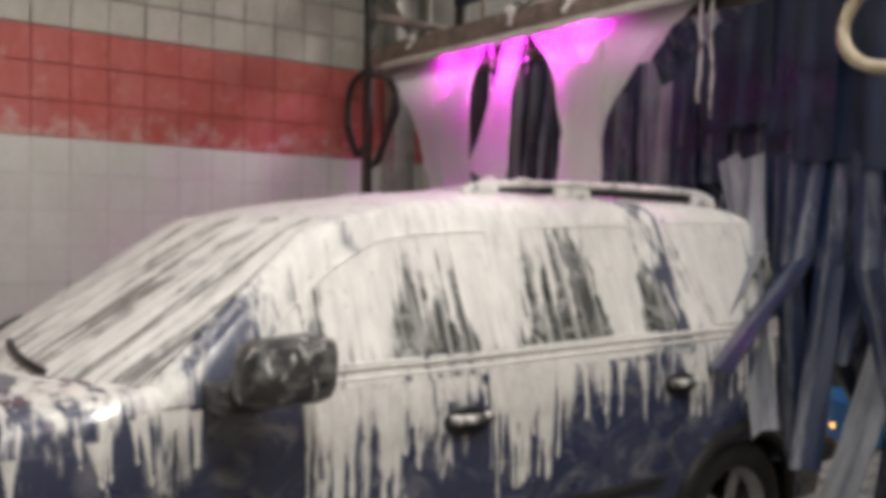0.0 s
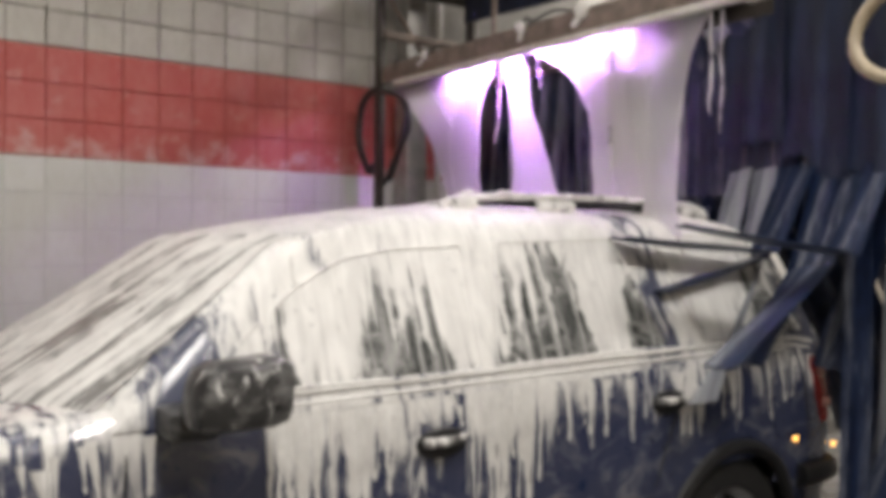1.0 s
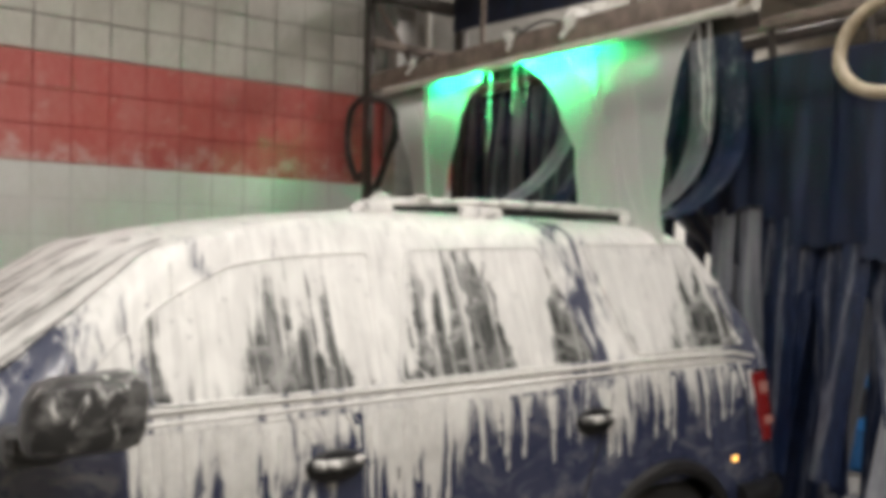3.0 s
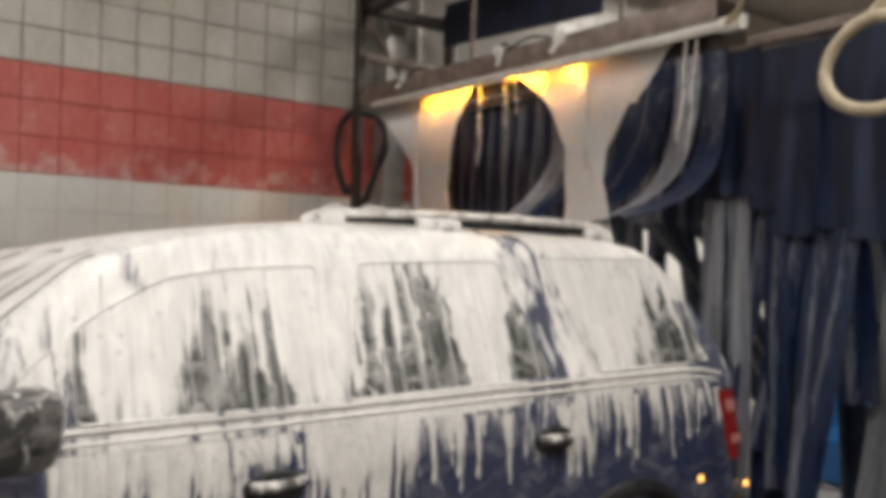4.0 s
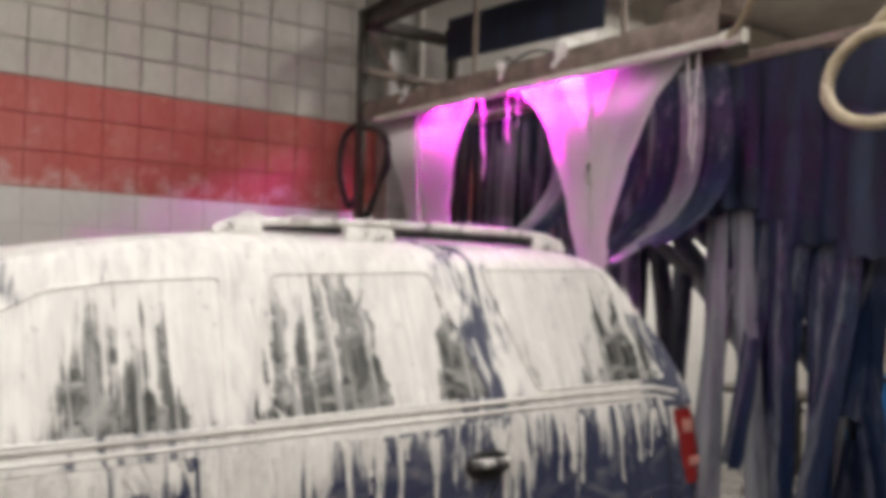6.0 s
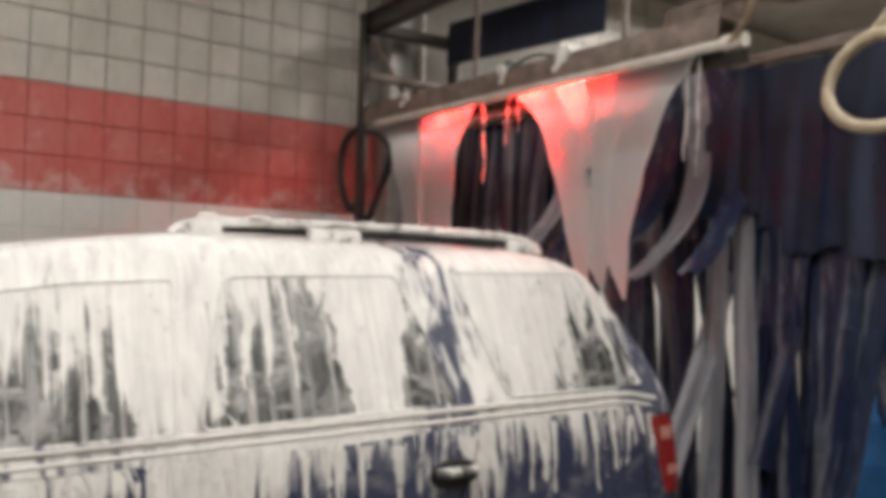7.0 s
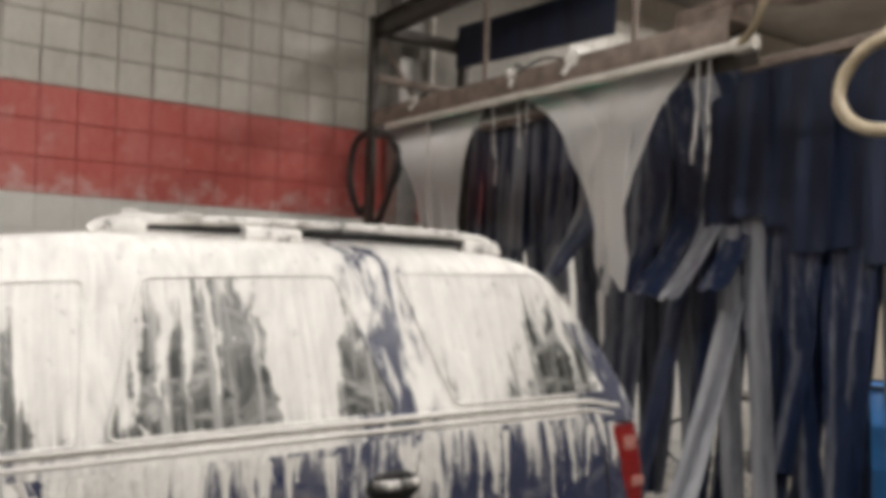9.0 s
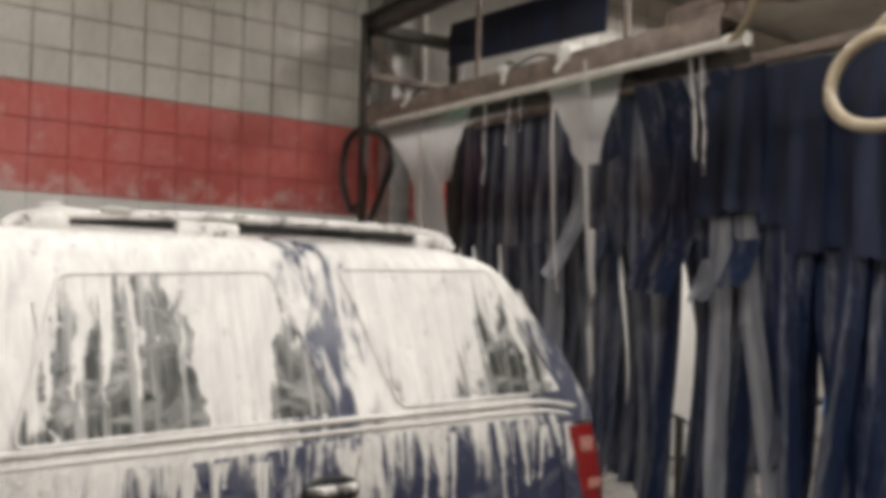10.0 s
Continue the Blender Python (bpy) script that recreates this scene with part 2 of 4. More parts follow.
# ---- builders ----
def link(name, bm, mat, parent=None, label="", smooth=True):
    me = bpy.data.meshes.new(name)
    bmesh.ops.recalc_face_normals(bm, faces=bm.faces)
    bm.to_mesh(me)
    bm.free()
    for p in me.polygons:
        p.use_smooth = smooth
    if smooth:
        me.set_sharp_from_angle(angle=radians(38))
    me.materials.append(mat)
    ob = new(name, me)
    ob.parent = parent
    if label:
        tagged(ob, label)
    return ob


def part(name, bm, material_, parent, label="", smooth=True):
    return link(name, bm, material_, parent, label, smooth)


def empty(name, x=0, y=0, z=0):
    ob = new(name)
    ob.empty_display_size = 0.1
    ob.matrix_world = pose(x, y, z)
    return ob


def box(cx, cy, cz, sx, sy, sz, bevel=0.0, bm=None, m=None):
    bm = bm or bmesh.new()
    mat = (m or Matrix()) @ Matrix.LocRotScale((cx, cy, cz), None, (sx, sy, sz))
    made = bmesh.ops.create_cube(bm, size=1.0, matrix=mat)
    if bevel:
        edges = {e for v in made["verts"] for e in v.link_edges}
        bmesh.ops.bevel(bm, geom=list(edges), offset=bevel, segments=2, affect="EDGES", profile=0.5)
    return bm


def tube(points, r, sides=10, bm=None, closed=False, taper=None):
    bm = bm or bmesh.new()
    pts = [Vector(p) for p in points]
    n = len(pts)
    rings = []
    for i, p in enumerate(pts):
        a = pts[(i - 1) % n] if closed or i else pts[0]
        b = pts[(i + 1) % n] if closed or i < n - 1 else pts[-1]
        d = (b - a).normalized()
        side = d.cross(Vector((0, 0, 1)))
        if side.length < 0.05:
            side = d.cross(Vector((1, 0, 0)))
        side.normalize()
        up = side.cross(d)
        rr = r * (taper[i] if taper else 1.0)
        rings.append([bm.verts.new(p + rr * (math.cos(k * math.tau / sides) * side + math.sin(k * math.tau / sides) * up)) for k in range(sides)])
    for i in range(n if closed else n - 1):
        a, b = rings[i], rings[(i + 1) % n]
        for k in range(sides):
            bm.faces.new((a[k], a[(k + 1) % sides], b[(k + 1) % sides], b[k]))
    if not closed:
        bm.faces.new(rings[0][::-1])
        bm.faces.new(rings[-1])
    return bm


def arc_points(points, steps=6):
    """A smooth line through a few points."""
    pts = [Vector(p) for p in points]
    out = []
    for i in range(len(pts) - 1):
        p0, p1, p2, p3 = pts[max(i - 1, 0)], pts[i], pts[i + 1], pts[min(i + 2, len(pts) - 1)]
        for k in range(steps):
            t = k / steps
            out.append(0.5 * (2 * p1 + (p2 - p0) * t + (2 * p0 - 5 * p1 + 4 * p2 - p3) * t * t + (3 * p1 - p0 - 3 * p2 + p3) * t ** 3))
    out.append(pts[-1])
    return out


def lathe(profile, segs=32, bm=None, m=None):
    """Turns (radius, height) pairs round the z axis."""
    bm = bm or bmesh.new()
    m = m or Matrix()
    rings = [[bm.verts.new(m @ Vector((r * math.cos(k * math.tau / segs), r * math.sin(k * math.tau / segs), z))) for k in range(segs)] for r, z in profile]
    for a, b in zip(rings, rings[1:]):
        for k in range(segs):
            bm.faces.new((a[k], a[(k + 1) % segs], b[(k + 1) % segs], b[k]))
    return bm


# ---- the hall ----
WALL_Y, WEST, EAST, SOUTH, TOP = 4.93, -5.0, 9.0, -2.2, 4.2
tagged(link("floor", box((WEST + EAST) / 2, (SOUTH + WALL_Y) / 2, -0.1, EAST - WEST + 0.8, WALL_Y - SOUTH + 0.8, 0.2), MAT_FLOOR, smooth=False), "wet grey concrete floor of a car wash with puddles", "floor", kind="structure")
tagged(link("ceiling", box((WEST + EAST) / 2, (SOUTH + WALL_Y) / 2, TOP + 0.1, EAST - WEST + 0.8, WALL_Y - SOUTH + 0.8, 0.2), MAT_CEIL, smooth=False), "plain grey ceiling", "ceiling", kind="structure")
tagged(link("wall_south", box((WEST + EAST) / 2, SOUTH - 0.1, TOP / 2, EAST - WEST, 0.2, TOP), MAT_PLASTER, smooth=False), "plain beige plaster wall", "wall", kind="structure")
tagged(link("wall_west", box(WEST - 0.1, (SOUTH + WALL_Y) / 2, TOP / 2, 0.2, WALL_Y - SOUTH, TOP), MAT_PLASTER, smooth=False), "plain beige plaster wall", "wall", kind="structure")
tagged(link("wall_east", box(EAST + 0.1, (SOUTH + WALL_Y) / 2, TOP / 2, 0.2, WALL_Y - SOUTH, TOP), MAT_PLASTER, smooth=False), "plain beige plaster end wall", "wall", kind="structure")
wall_north = tagged(link("wall_north", box((WEST + EAST) / 2, WALL_Y + 0.116, TOP / 2, EAST - WEST, 0.2, TOP), MAT_GROUT, smooth=False), "tiled wall, white above and below a red painted band", "wall", kind="structure")


# ---- the gantry over the lane ----
GX = 2.65
gantry = tagged(empty("foam_gantry", GX, 3.2, 0), "dark steel wash gantry with a brown spray beam across the lane", "gantry")


def gpart(name, bm, mat, label="", smooth=True, parent=None):
    """A part of the gantry, built in the hall's coordinates."""
    ob = part(name, bm, mat, parent or gantry, label, smooth)
    ob.matrix_parent_inverse = Matrix.Translation((-GX, -3.2, 0))
    return ob


for py, px in ((4.60, 2.64), (1.25, 2.80)):
    bm = box(px, py, 1.63, 0.075, 0.012, 3.26, 0.002)
    box(px - 0.032, py - 0.035, 1.63, 0.012, 0.07, 3.26, 0.002, bm)
    box(px, py, 0.01, 0.2, 0.2, 0.02, 0.003, bm)
    gpart("post", bm, MAT_STEEL_DARK, "dark steel angle post")
bm = box(2.67, 2.9, 3.19, 0.09, 3.45, 0.10, 0.006)
box(2.67, 2.9, 3.245, 0.14, 3.45, 0.012, 0.002, bm)
gpart("top_beam", bm, MAT_STEEL_DARK)
gpart("rear_beam", box(3.35, 2.9, 3.22, 0.08, 3.5, 0.10, 0.006), MAT_STEEL_DARK)
gpart("side_beam", box(3.0, 4.62, 3.20, 0.75, 0.06, 0.08, 0.004), MAT_STEEL_DARK)
gpart("side_rail", box(3.0, 4.55, 2.86, 0.72, 0.04, 0.05, 0.004), MAT_STEEL_RUST)
gpart("rear_post", box(3.38, 4.62, 1.62, 0.07, 0.07, 3.24, 0.004), MAT_STEEL_DARK)
for k in range(2):
    gpart("brace", tube([(2.68, 4.58, 3.12 - 0.5 * k), (3.0, 4.58, 2.72 - 0.2 * k)], 0.014, 6), MAT_STEEL_RUST)
# the spray beam: a rusty channel with a white pipe along its lower edge
TILT_BEAM = 0.022


def beam_z(y):
    return 2.455 + TILT_BEAM * (y - 1.9)


shear = Matrix(((1, 0, 0, 0), (0, 1, 0, 0), (0, TILT_BEAM, 1, 2.455 - 1.9 * TILT_BEAM), (0, 0, 0, 1)))
bm = box(2.70, 3.2, 0.125, 0.20, 2.62, 0.01, 0.002, None, shear)
box(2.604, 3.2, 0.075, 0.008, 2.62, 0.10, 0.002, bm, shear)
gpart("spray_beam", bm, MAT_STEEL_RUST, "rusty brown steel spray beam")
gpart("back_plate", box(2.798, 3.2, 0.048, 0.008, 2.62, 0.145, 0.002, None, shear), MAT_STEEL_DARK)
gpart("foam_pipe", tube([(2.612, 1.86 + 0.1 * k, beam_z(1.86 + 0.1 * k) + 0.008 + 0.002 * math.sin(k * 1.7)) for k in range(26)], 0.021, 10), MAT_PIPE, "white plastic foam pipe")
gpart("pipe_cap", tube([(2.612, 1.78, beam_z(1.8) + 0.01), (2.612, 1.87, beam_z(1.87) + 0.008)], 0.03, 10), MAT_PIPE)
# added dark baffle, out of sight: its slot opens one row of the colour drum down and forward, onto the back of the foam
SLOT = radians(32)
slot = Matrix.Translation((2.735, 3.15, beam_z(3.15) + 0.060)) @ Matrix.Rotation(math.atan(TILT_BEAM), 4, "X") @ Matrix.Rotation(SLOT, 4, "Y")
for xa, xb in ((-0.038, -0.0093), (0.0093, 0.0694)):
    gpart("added_slot_plate", box((xa + xb) / 2, 0, -0.038, xb - xa, 1.42, 0.002, 0, None, slot), MAT_STEEL_DARK, smooth=False)
gpart("added_baffle", box(2.684, 3.15, 0.084, 0.002, 1.42, 0.074, 0, None, shear), MAT_STEEL_DARK, smooth=False)
gpart("added_baffle_floor", box(2.7855, 3.15, -0.009, 0.024, 1.42, 0.003, 0, None, shear), MAT_STEEL_DARK, smooth=False)
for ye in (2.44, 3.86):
    gpart("added_baffle_end", box(2.740, ye, 0.055, 0.110, 0.004, 0.130, 0, None, shear), MAT_STEEL_DARK, smooth=False)
for y, size, lean in ((2.72, 1.05, 20), (3.13, 0.8, -15), (4.02, 0.75, 25)):
    bm = box(0, 0, 0.03, 0.03, 0.055 * size, 0.06 * size, 0.008)
    tube([(0, 0, 0.0), (-0.02, 0.01, -0.05 * size)], 0.012 * size, 8, bm)
    ob = gpart("spray_nozzle", bm, MAT_NOZZLE, "white plastic spray nozzle")
    ob.matrix_parent_inverse = Matrix.Translation((-GX, -3.2, 0)) @ pose(2.59, y, beam_z(y) + 0.095, lean, 0, 12)
for y0, y1, h in ((3.7, 4.0, 0.05), (3.05, 3.15, 0.06), (2.72, 3.1, 0.06)):
    gpart("nozzle_feed", tube(arc_points([(2.6, y1, beam_z(y1) + 0.12), (2.6, (y0 + y1) / 2, beam_z(y0) + 0.14 + h * 0.4), (2.62, y0, beam_z(y0) + 0.11)]), 0.007, 6), MAT_HOSE_BLACK)
for y in (2.62, 3.75):
    gpart("hanger", tube([(2.9, y, 2.56), (2.9, y, 3.2)], 0.017, 8), MAT_STEEL_RUST)
bm = tube(arc_points([(2.62, 4.56, 2.53), (2.60, 4.74, 2.45), (2.60, 4.79, 2.22), (2.62, 4.70, 2.0), (2.64, 4.60, 1.92), (2.66, 4.66, 0.5)]), 0.022, 8)
tube(arc_points([(2.62, 4.55, 2.50), (2.60, 4.30, 2.43), (2.60, 4.20, 2.30), (2.62, 4.34, 2.08), (2.64, 4.48, 1.93)]), 0.020, 8, bm)
gpart("drain_hose", bm, MAT_HOSE_BLACK, "black rubber hoses in loops")
gpart("hose_link", tube(arc_points([(2.6, 4.32, 2.44), (2.62, 4.20, 2.25), (2.62, 4.38, 2.05), (2.62, 4.50, 1.9)]), 0.012, 8), MAT_HOSE_BLACK)
gpart("gauge_hose", tube(arc_points([(2.6, 1.84, 2.46), (2.55, 1.74, 2.50), (2.5, 1.66, 2.58), (2.55, 1.6, 2.75)]), 0.016, 8), MAT_HOSE)
gpart("feed_hose", tube(arc_points([(2.7, 2.2, 2.62), (2.66, 1.9, 2.66), (2.7, 1.6, 2.6), (2.75, 1.3, 2.68)]), 0.024, 8), MAT_STEEL_RUST)
gpart("junction_box", box(2.72, 2.05, 2.63, 0.14, 0.28, 0.10, 0.01), MAT_STEEL_RUST)

# a beige hose coil hung beside the lane
coil = tagged(empty("hose_coil", 2.2, 1.08, 0), "beige rubber hose hung in a loose coil", "hose")
ring = [(0.0 + 0.012 * math.sin(a * 2), 0.02 + 0.135 * math.cos(a), 2.115 + 0.125 * math.sin(a)) for a in [k * math.tau / 28 for k in range(28)]]
part("loop", tube(ring, 0.0185, 10, closed=True), MAT_HOSE, coil)
part("tail", tube(arc_points([(0.01, 0.03, 2.25), (0.02, -0.06, 2.36), (0.05, -0.14, 2.6), (0.06, -0.2, 3.0), (0.06, -0.22, 4.19)]), 0.0165, 10), MAT_HOSE, coil)
part("clamp", box(0.01, -0.11, 2.15, 0.05, 0.035, 0.07, 0.008), MAT_NOZZLE, coil, "white plastic clamp")

# pale pilaster and conduit on the wall behind the gantry
tagged(link("pilaster", box(3.02, WALL_Y - 0.10, TOP / 2, 0.16, 0.16, TOP, 0.006), MAT_GALV), "pale grey steel pilaster on the tiled wall", "pilaster", kind="structure")
tagged(link("conduit", tube([(3.28, WALL_Y - 0.05, 0.0), (3.28, WALL_Y - 0.05, TOP)], 0.022, 8), MAT_PIPE), "white plastic conduit on the tiled wall", "conduit")

tagged(link("wall_panel", box(3.75, WALL_Y - 0.02, 3.40, 1.82, 0.03, 1.56, 0.004), MAT_CEIL), "grey sheet panel on the tiled wall", "wall panel", kind="structure")

# ---- added colour drum behind the foam pipe, standing in for colour-changing diodes ----
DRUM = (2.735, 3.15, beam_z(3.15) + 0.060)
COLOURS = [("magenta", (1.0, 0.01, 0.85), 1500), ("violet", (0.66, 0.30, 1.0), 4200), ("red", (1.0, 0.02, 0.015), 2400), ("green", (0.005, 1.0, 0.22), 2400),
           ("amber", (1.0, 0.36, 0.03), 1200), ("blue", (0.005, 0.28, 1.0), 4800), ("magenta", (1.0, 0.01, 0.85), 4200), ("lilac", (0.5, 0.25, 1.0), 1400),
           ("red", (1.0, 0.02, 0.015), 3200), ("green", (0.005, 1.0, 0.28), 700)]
drum = tagged(empty("stand_in_light_drum", *DRUM), "added turning light bar standing in for colour-changing diodes", "light bar")
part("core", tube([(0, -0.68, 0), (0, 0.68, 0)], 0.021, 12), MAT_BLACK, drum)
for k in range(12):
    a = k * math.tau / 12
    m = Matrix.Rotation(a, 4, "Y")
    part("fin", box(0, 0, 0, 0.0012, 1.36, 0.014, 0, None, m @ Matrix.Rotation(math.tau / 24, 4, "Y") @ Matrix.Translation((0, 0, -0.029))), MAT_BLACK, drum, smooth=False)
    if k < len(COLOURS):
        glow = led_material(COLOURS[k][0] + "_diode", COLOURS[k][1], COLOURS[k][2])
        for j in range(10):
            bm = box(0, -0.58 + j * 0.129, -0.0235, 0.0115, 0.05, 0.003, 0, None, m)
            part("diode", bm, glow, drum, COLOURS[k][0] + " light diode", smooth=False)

# ---- falling foam ----
foam_curtain = tagged(empty("foam_curtain", 2.662, 3.2, 2.5), "white soap foam falling in torn sheets from a pipe", "foam")


def foam_sheet(left, right, top, bottom, pivot, seed, tip=False):
    """A torn sheet between two edge lines, each a function of 0 (top) to 1 (bottom), with thick rims; its origin is on the pivot."""
    rng = random.Random(seed)
    bm = bmesh.new()
    rows, cols = 26, 14
    off = rng.random() * 40
    grid = {}
    for i in range(rows + 1):
        u = i / rows
        wob = 0.016 * noise.noise((off, u * 6, 0)), 0.016 * noise.noise((off + 9, u * 6, 0))
        a, b = left(u) + wob[0], right(u) + wob[1]
        if tip and u > 0.8:
            mid, keep = (a + b) / 2, 1 - 0.92 * ((u - 0.8) / 0.2) ** 2
            a, b = mid + (a - mid) * keep, mid + (b - mid) * keep
        for j in range(cols + 1):
            v = j / cols
            y, z = a + (b - a) * v, top + (bottom - top) * u
            x = 0.014 * noise.noise((off, y * 5, z * 1.5)) + 0.05 * u * u
            grid[i, j] = bm.verts.new((x, y - pivot, z - 2.5))
    for i in range(rows):
        for j in range(cols):
            bm.faces.new((grid[i, j], grid[i, j + 1], grid[i + 1, j + 1], grid[i + 1, j]))
    for j in (0, cols):
        tube([grid[i, j].co.copy() for i in range(2, rows + 1)], 0.0065, 6, bm, taper=[0.6 + 0.7 * abs(noise.noise((off + j, i * 0.5, 2))) for i in range(2, rows + 1)])
    ob = part("foam_sheet", bm, MAT_FILM, foam_curtain)
    ob.location = (0, pivot - 3.2, 0)
    return ob


def edge(*stops):
    """A soft line through (share of the height, y) stops."""
    us, ys = [s[0] for s in stops], [s[1] for s in stops]
    tang = np.gradient(np.array(ys), np.array(us))

    def at(u):
        k = max(0, min(len(us) - 2, int(np.searchsorted(us, u)) - 1))
        h = us[k + 1] - us[k]
        t = min(max((u - us[k]) / h, 0), 1)
        return ((2 * t ** 3 - 3 * t * t + 1) * ys[k] + (t ** 3 - 2 * t * t + t) * h * tang[k] + (3 * t * t - 2 * t ** 3) * ys[k + 1] + (t ** 3 - t * t) * h * tang[k + 1])
    return at


SHEETS = {
    # the sheet at the wall side: a crown under the pipe, a rim that narrows it and a rim along the gap
    "left_crown": foam_sheet(edge((0, 4.46), (0.1, 4.42), (0.5, 4.20), (1, 4.06)), edge((0, 3.46), (0.3, 3.56), (1, 3.76)), 2.53, 2.12, 3.95, 1),
    "left_rim": foam_sheet(edge((0, 4.52), (0.05, 4.47), (0.26, 4.27), (0.44, 4.15), (0.67, 4.06), (1, 3.98)), edge((0, 4.18), (0.26, 4.0), (0.67, 3.82), (1, 3.80)), 2.53, 1.74, 4.40, 6),
    "gap_rim": foam_sheet(edge((0, 3.58), (0.3, 3.84), (0.67, 3.92), (1, 3.88)), edge((0, 3.40), (0.1, 3.46), (0.25, 3.57), (0.44, 3.63), (0.67, 3.68), (1, 3.72)), 2.53, 1.74, 3.50, 7),
    # the sheet at the lane side: the same, with a middle that always stays
    "spike": foam_sheet(edge((0, 2.92), (0.5, 2.80), (1, 2.72)), edge((0, 2.40), (0.5, 2.50), (1, 2.60)), 2.52, 2.10, 2.66, 4),
    "inner": foam_sheet(edge((0, 3.12), (0.054, 3.06), (0.108, 2.98), (0.234, 2.88), (0.396, 2.80), (0.54, 2.74), (0.702, 2.68), (1, 2.60)), edge((0, 2.84), (0.234, 2.66), (0.54, 2.58), (0.702, 2.56), (1, 2.53)), 2.52, 1.52, 2.95, 2, True),
    "middle": foam_sheet(edge((0, 2.76), (0.5, 2.69), (1, 2.60)), edge((0, 2.42), (0.4, 2.49), (1, 2.50)), 2.28, 1.54, 2.56, 8, True),
    "outer": foam_sheet(edge((0, 2.46), (0.189, 2.54), (0.414, 2.62), (0.558, 2.63), (0.702, 2.62), (1, 2.60)), edge((0, 2.04), (0.072, 2.09), (0.189, 2.22), (0.315, 2.32), (0.414, 2.38), (0.558, 2.43), (0.702, 2.48), (1, 2.53)), 2.51, 1.52, 2.20, 3, True),
    "filler": foam_sheet(edge((0, 2.74), (0.5, 2.76), (1, 2.74)), edge((0, 2.52), (0.5, 2.50), (1, 2.46)), 2.30, 1.56, 2.64, 9),
    "corner": foam_sheet(edge((0, 2.62), (1, 2.60)), edge((0, 2.12), (0.5, 2.22), (1, 2.36)), 2.50, 2.26, 2.42, 11),
    "column": foam_sheet(edge((0, 3.30), (0.3, 3.29), (1, 3.36)), edge((0, 3.16), (0.3, 3.14), (1, 3.02)), 2.53, 1.74, 3.23, 5),
}


def strand(y, top, bottom, r, seed, x=0.0):
    rng = random.Random(seed)
    n = 8
    pts = [(x + rng.uniform(-0.006, 0.006), rng.uniform(-0.008, 0.008) * k / n, (bottom - top) * k / n) for k in range(n + 1)]
    ob = part("foam_strand", tube(pts, r, 6, taper=[0.9 + 0.5 * rng.random() for _ in range(n)] + [0.5]), MAT_FILM, foam_curtain)
    ob.location = (-0.01, y - 3.2, top - 2.5)
    return ob


STRANDS = [strand(3.36, 2.48, 2.06, 0.006, 1), strand(3.16, 2.47, 2.24, 0.005, 2), strand(3.08, 2.47, 2.30, 0.004, 3), strand(2.06, 2.45, 2.05, 0.006, 4), strand(2.01, 2.45, 1.98, 0.005, 5)]

TAIL = strand(2.60, 2.42, 1.70, 0.012, 9, 0.02)

# ---- the cloth curtain behind ----
CX = 3.45
wash_curtain = tagged(empty("wash_curtain", CX, 3.0, 2.66), "navy felt wash curtain of long wet strips", "wash curtain")
part("carrier", box(-0.02, -0.35, -0.03, 0.05, 3.6, 0.05, 0.006), MAT_STEEL_RUST, wash_curtain)
part("carrier", box(0.42, -0.35, 0.02, 0.06, 3.6, 0.06, 0.006), MAT_STEEL_DARK, wash_curtain)
part("header_board", box(-0.42, 0.56, 0.31, 0.012, 1.36, 0.27, 0.004, None, pose(0, 0, 0, 4, 0, 0)), MAT_NAVY, wash_curtain, "navy cloth panel over the beam")


for y in (2.52, 2.26, 1.80):
    part("bracket", tube([(-0.02, y - 3.0, -0.04), (0.0, y - 3.02, -0.30)], 0.020, 8), MAT_STEEL_DARK, wash_curtain, "dark steel bracket")


def cloth(width, length, seed, fold=0.02, bow=0.0, rows=14, cols=6, thick=0.006, drop=0.0):
    """A hanging cloth from its top edge down, folded and slightly bowed."""
    bm = bmesh.new()
    off = seed * 3.7
    grid = {}
    for s in (0, 1):
        for i in range(rows + 1):
            u = i / rows
            for j in range(cols + 1):
                v = j / cols - 0.5
                x = fold * noise.noise((off, v * width * 14, u * 1.2)) * (0.4 + u) + bow * math.sin(math.pi * u) + (s - 0.5) * thick
                y = v * width * (1 + 0.08 * noise.noise((off + 5, u * 3, 0)))
                grid[s, i, j] = bm.verts.new((x, y, -drop - length * u - (0.03 * noise.noise((off, v * 9, 3)) if i == rows else 0)))
    for s in (0, 1):
        for i in range(rows):
            for j in range(cols):
                q = [grid[s, i, j], grid[s, i + 1, j], grid[s, i + 1, j + 1], grid[s, i, j + 1]]
                bm.faces.new(q if s else q[::-1])
    rim = [(i, 0) for i in range(rows + 1)] + [(rows, j) for j in range(1, cols + 1)] + [(i, cols) for i in range(rows - 1, -1, -1)] + [(0, j) for j in range(cols - 1, 0, -1)]
    for k, (i, j) in enumerate(rim):
        i2, j2 = rim[(k + 1) % len(rim)]
        bm.faces.new((grid[0, i, j], grid[1, i, j], grid[1, i2, j2], grid[0, i2, j2]))
    return bm


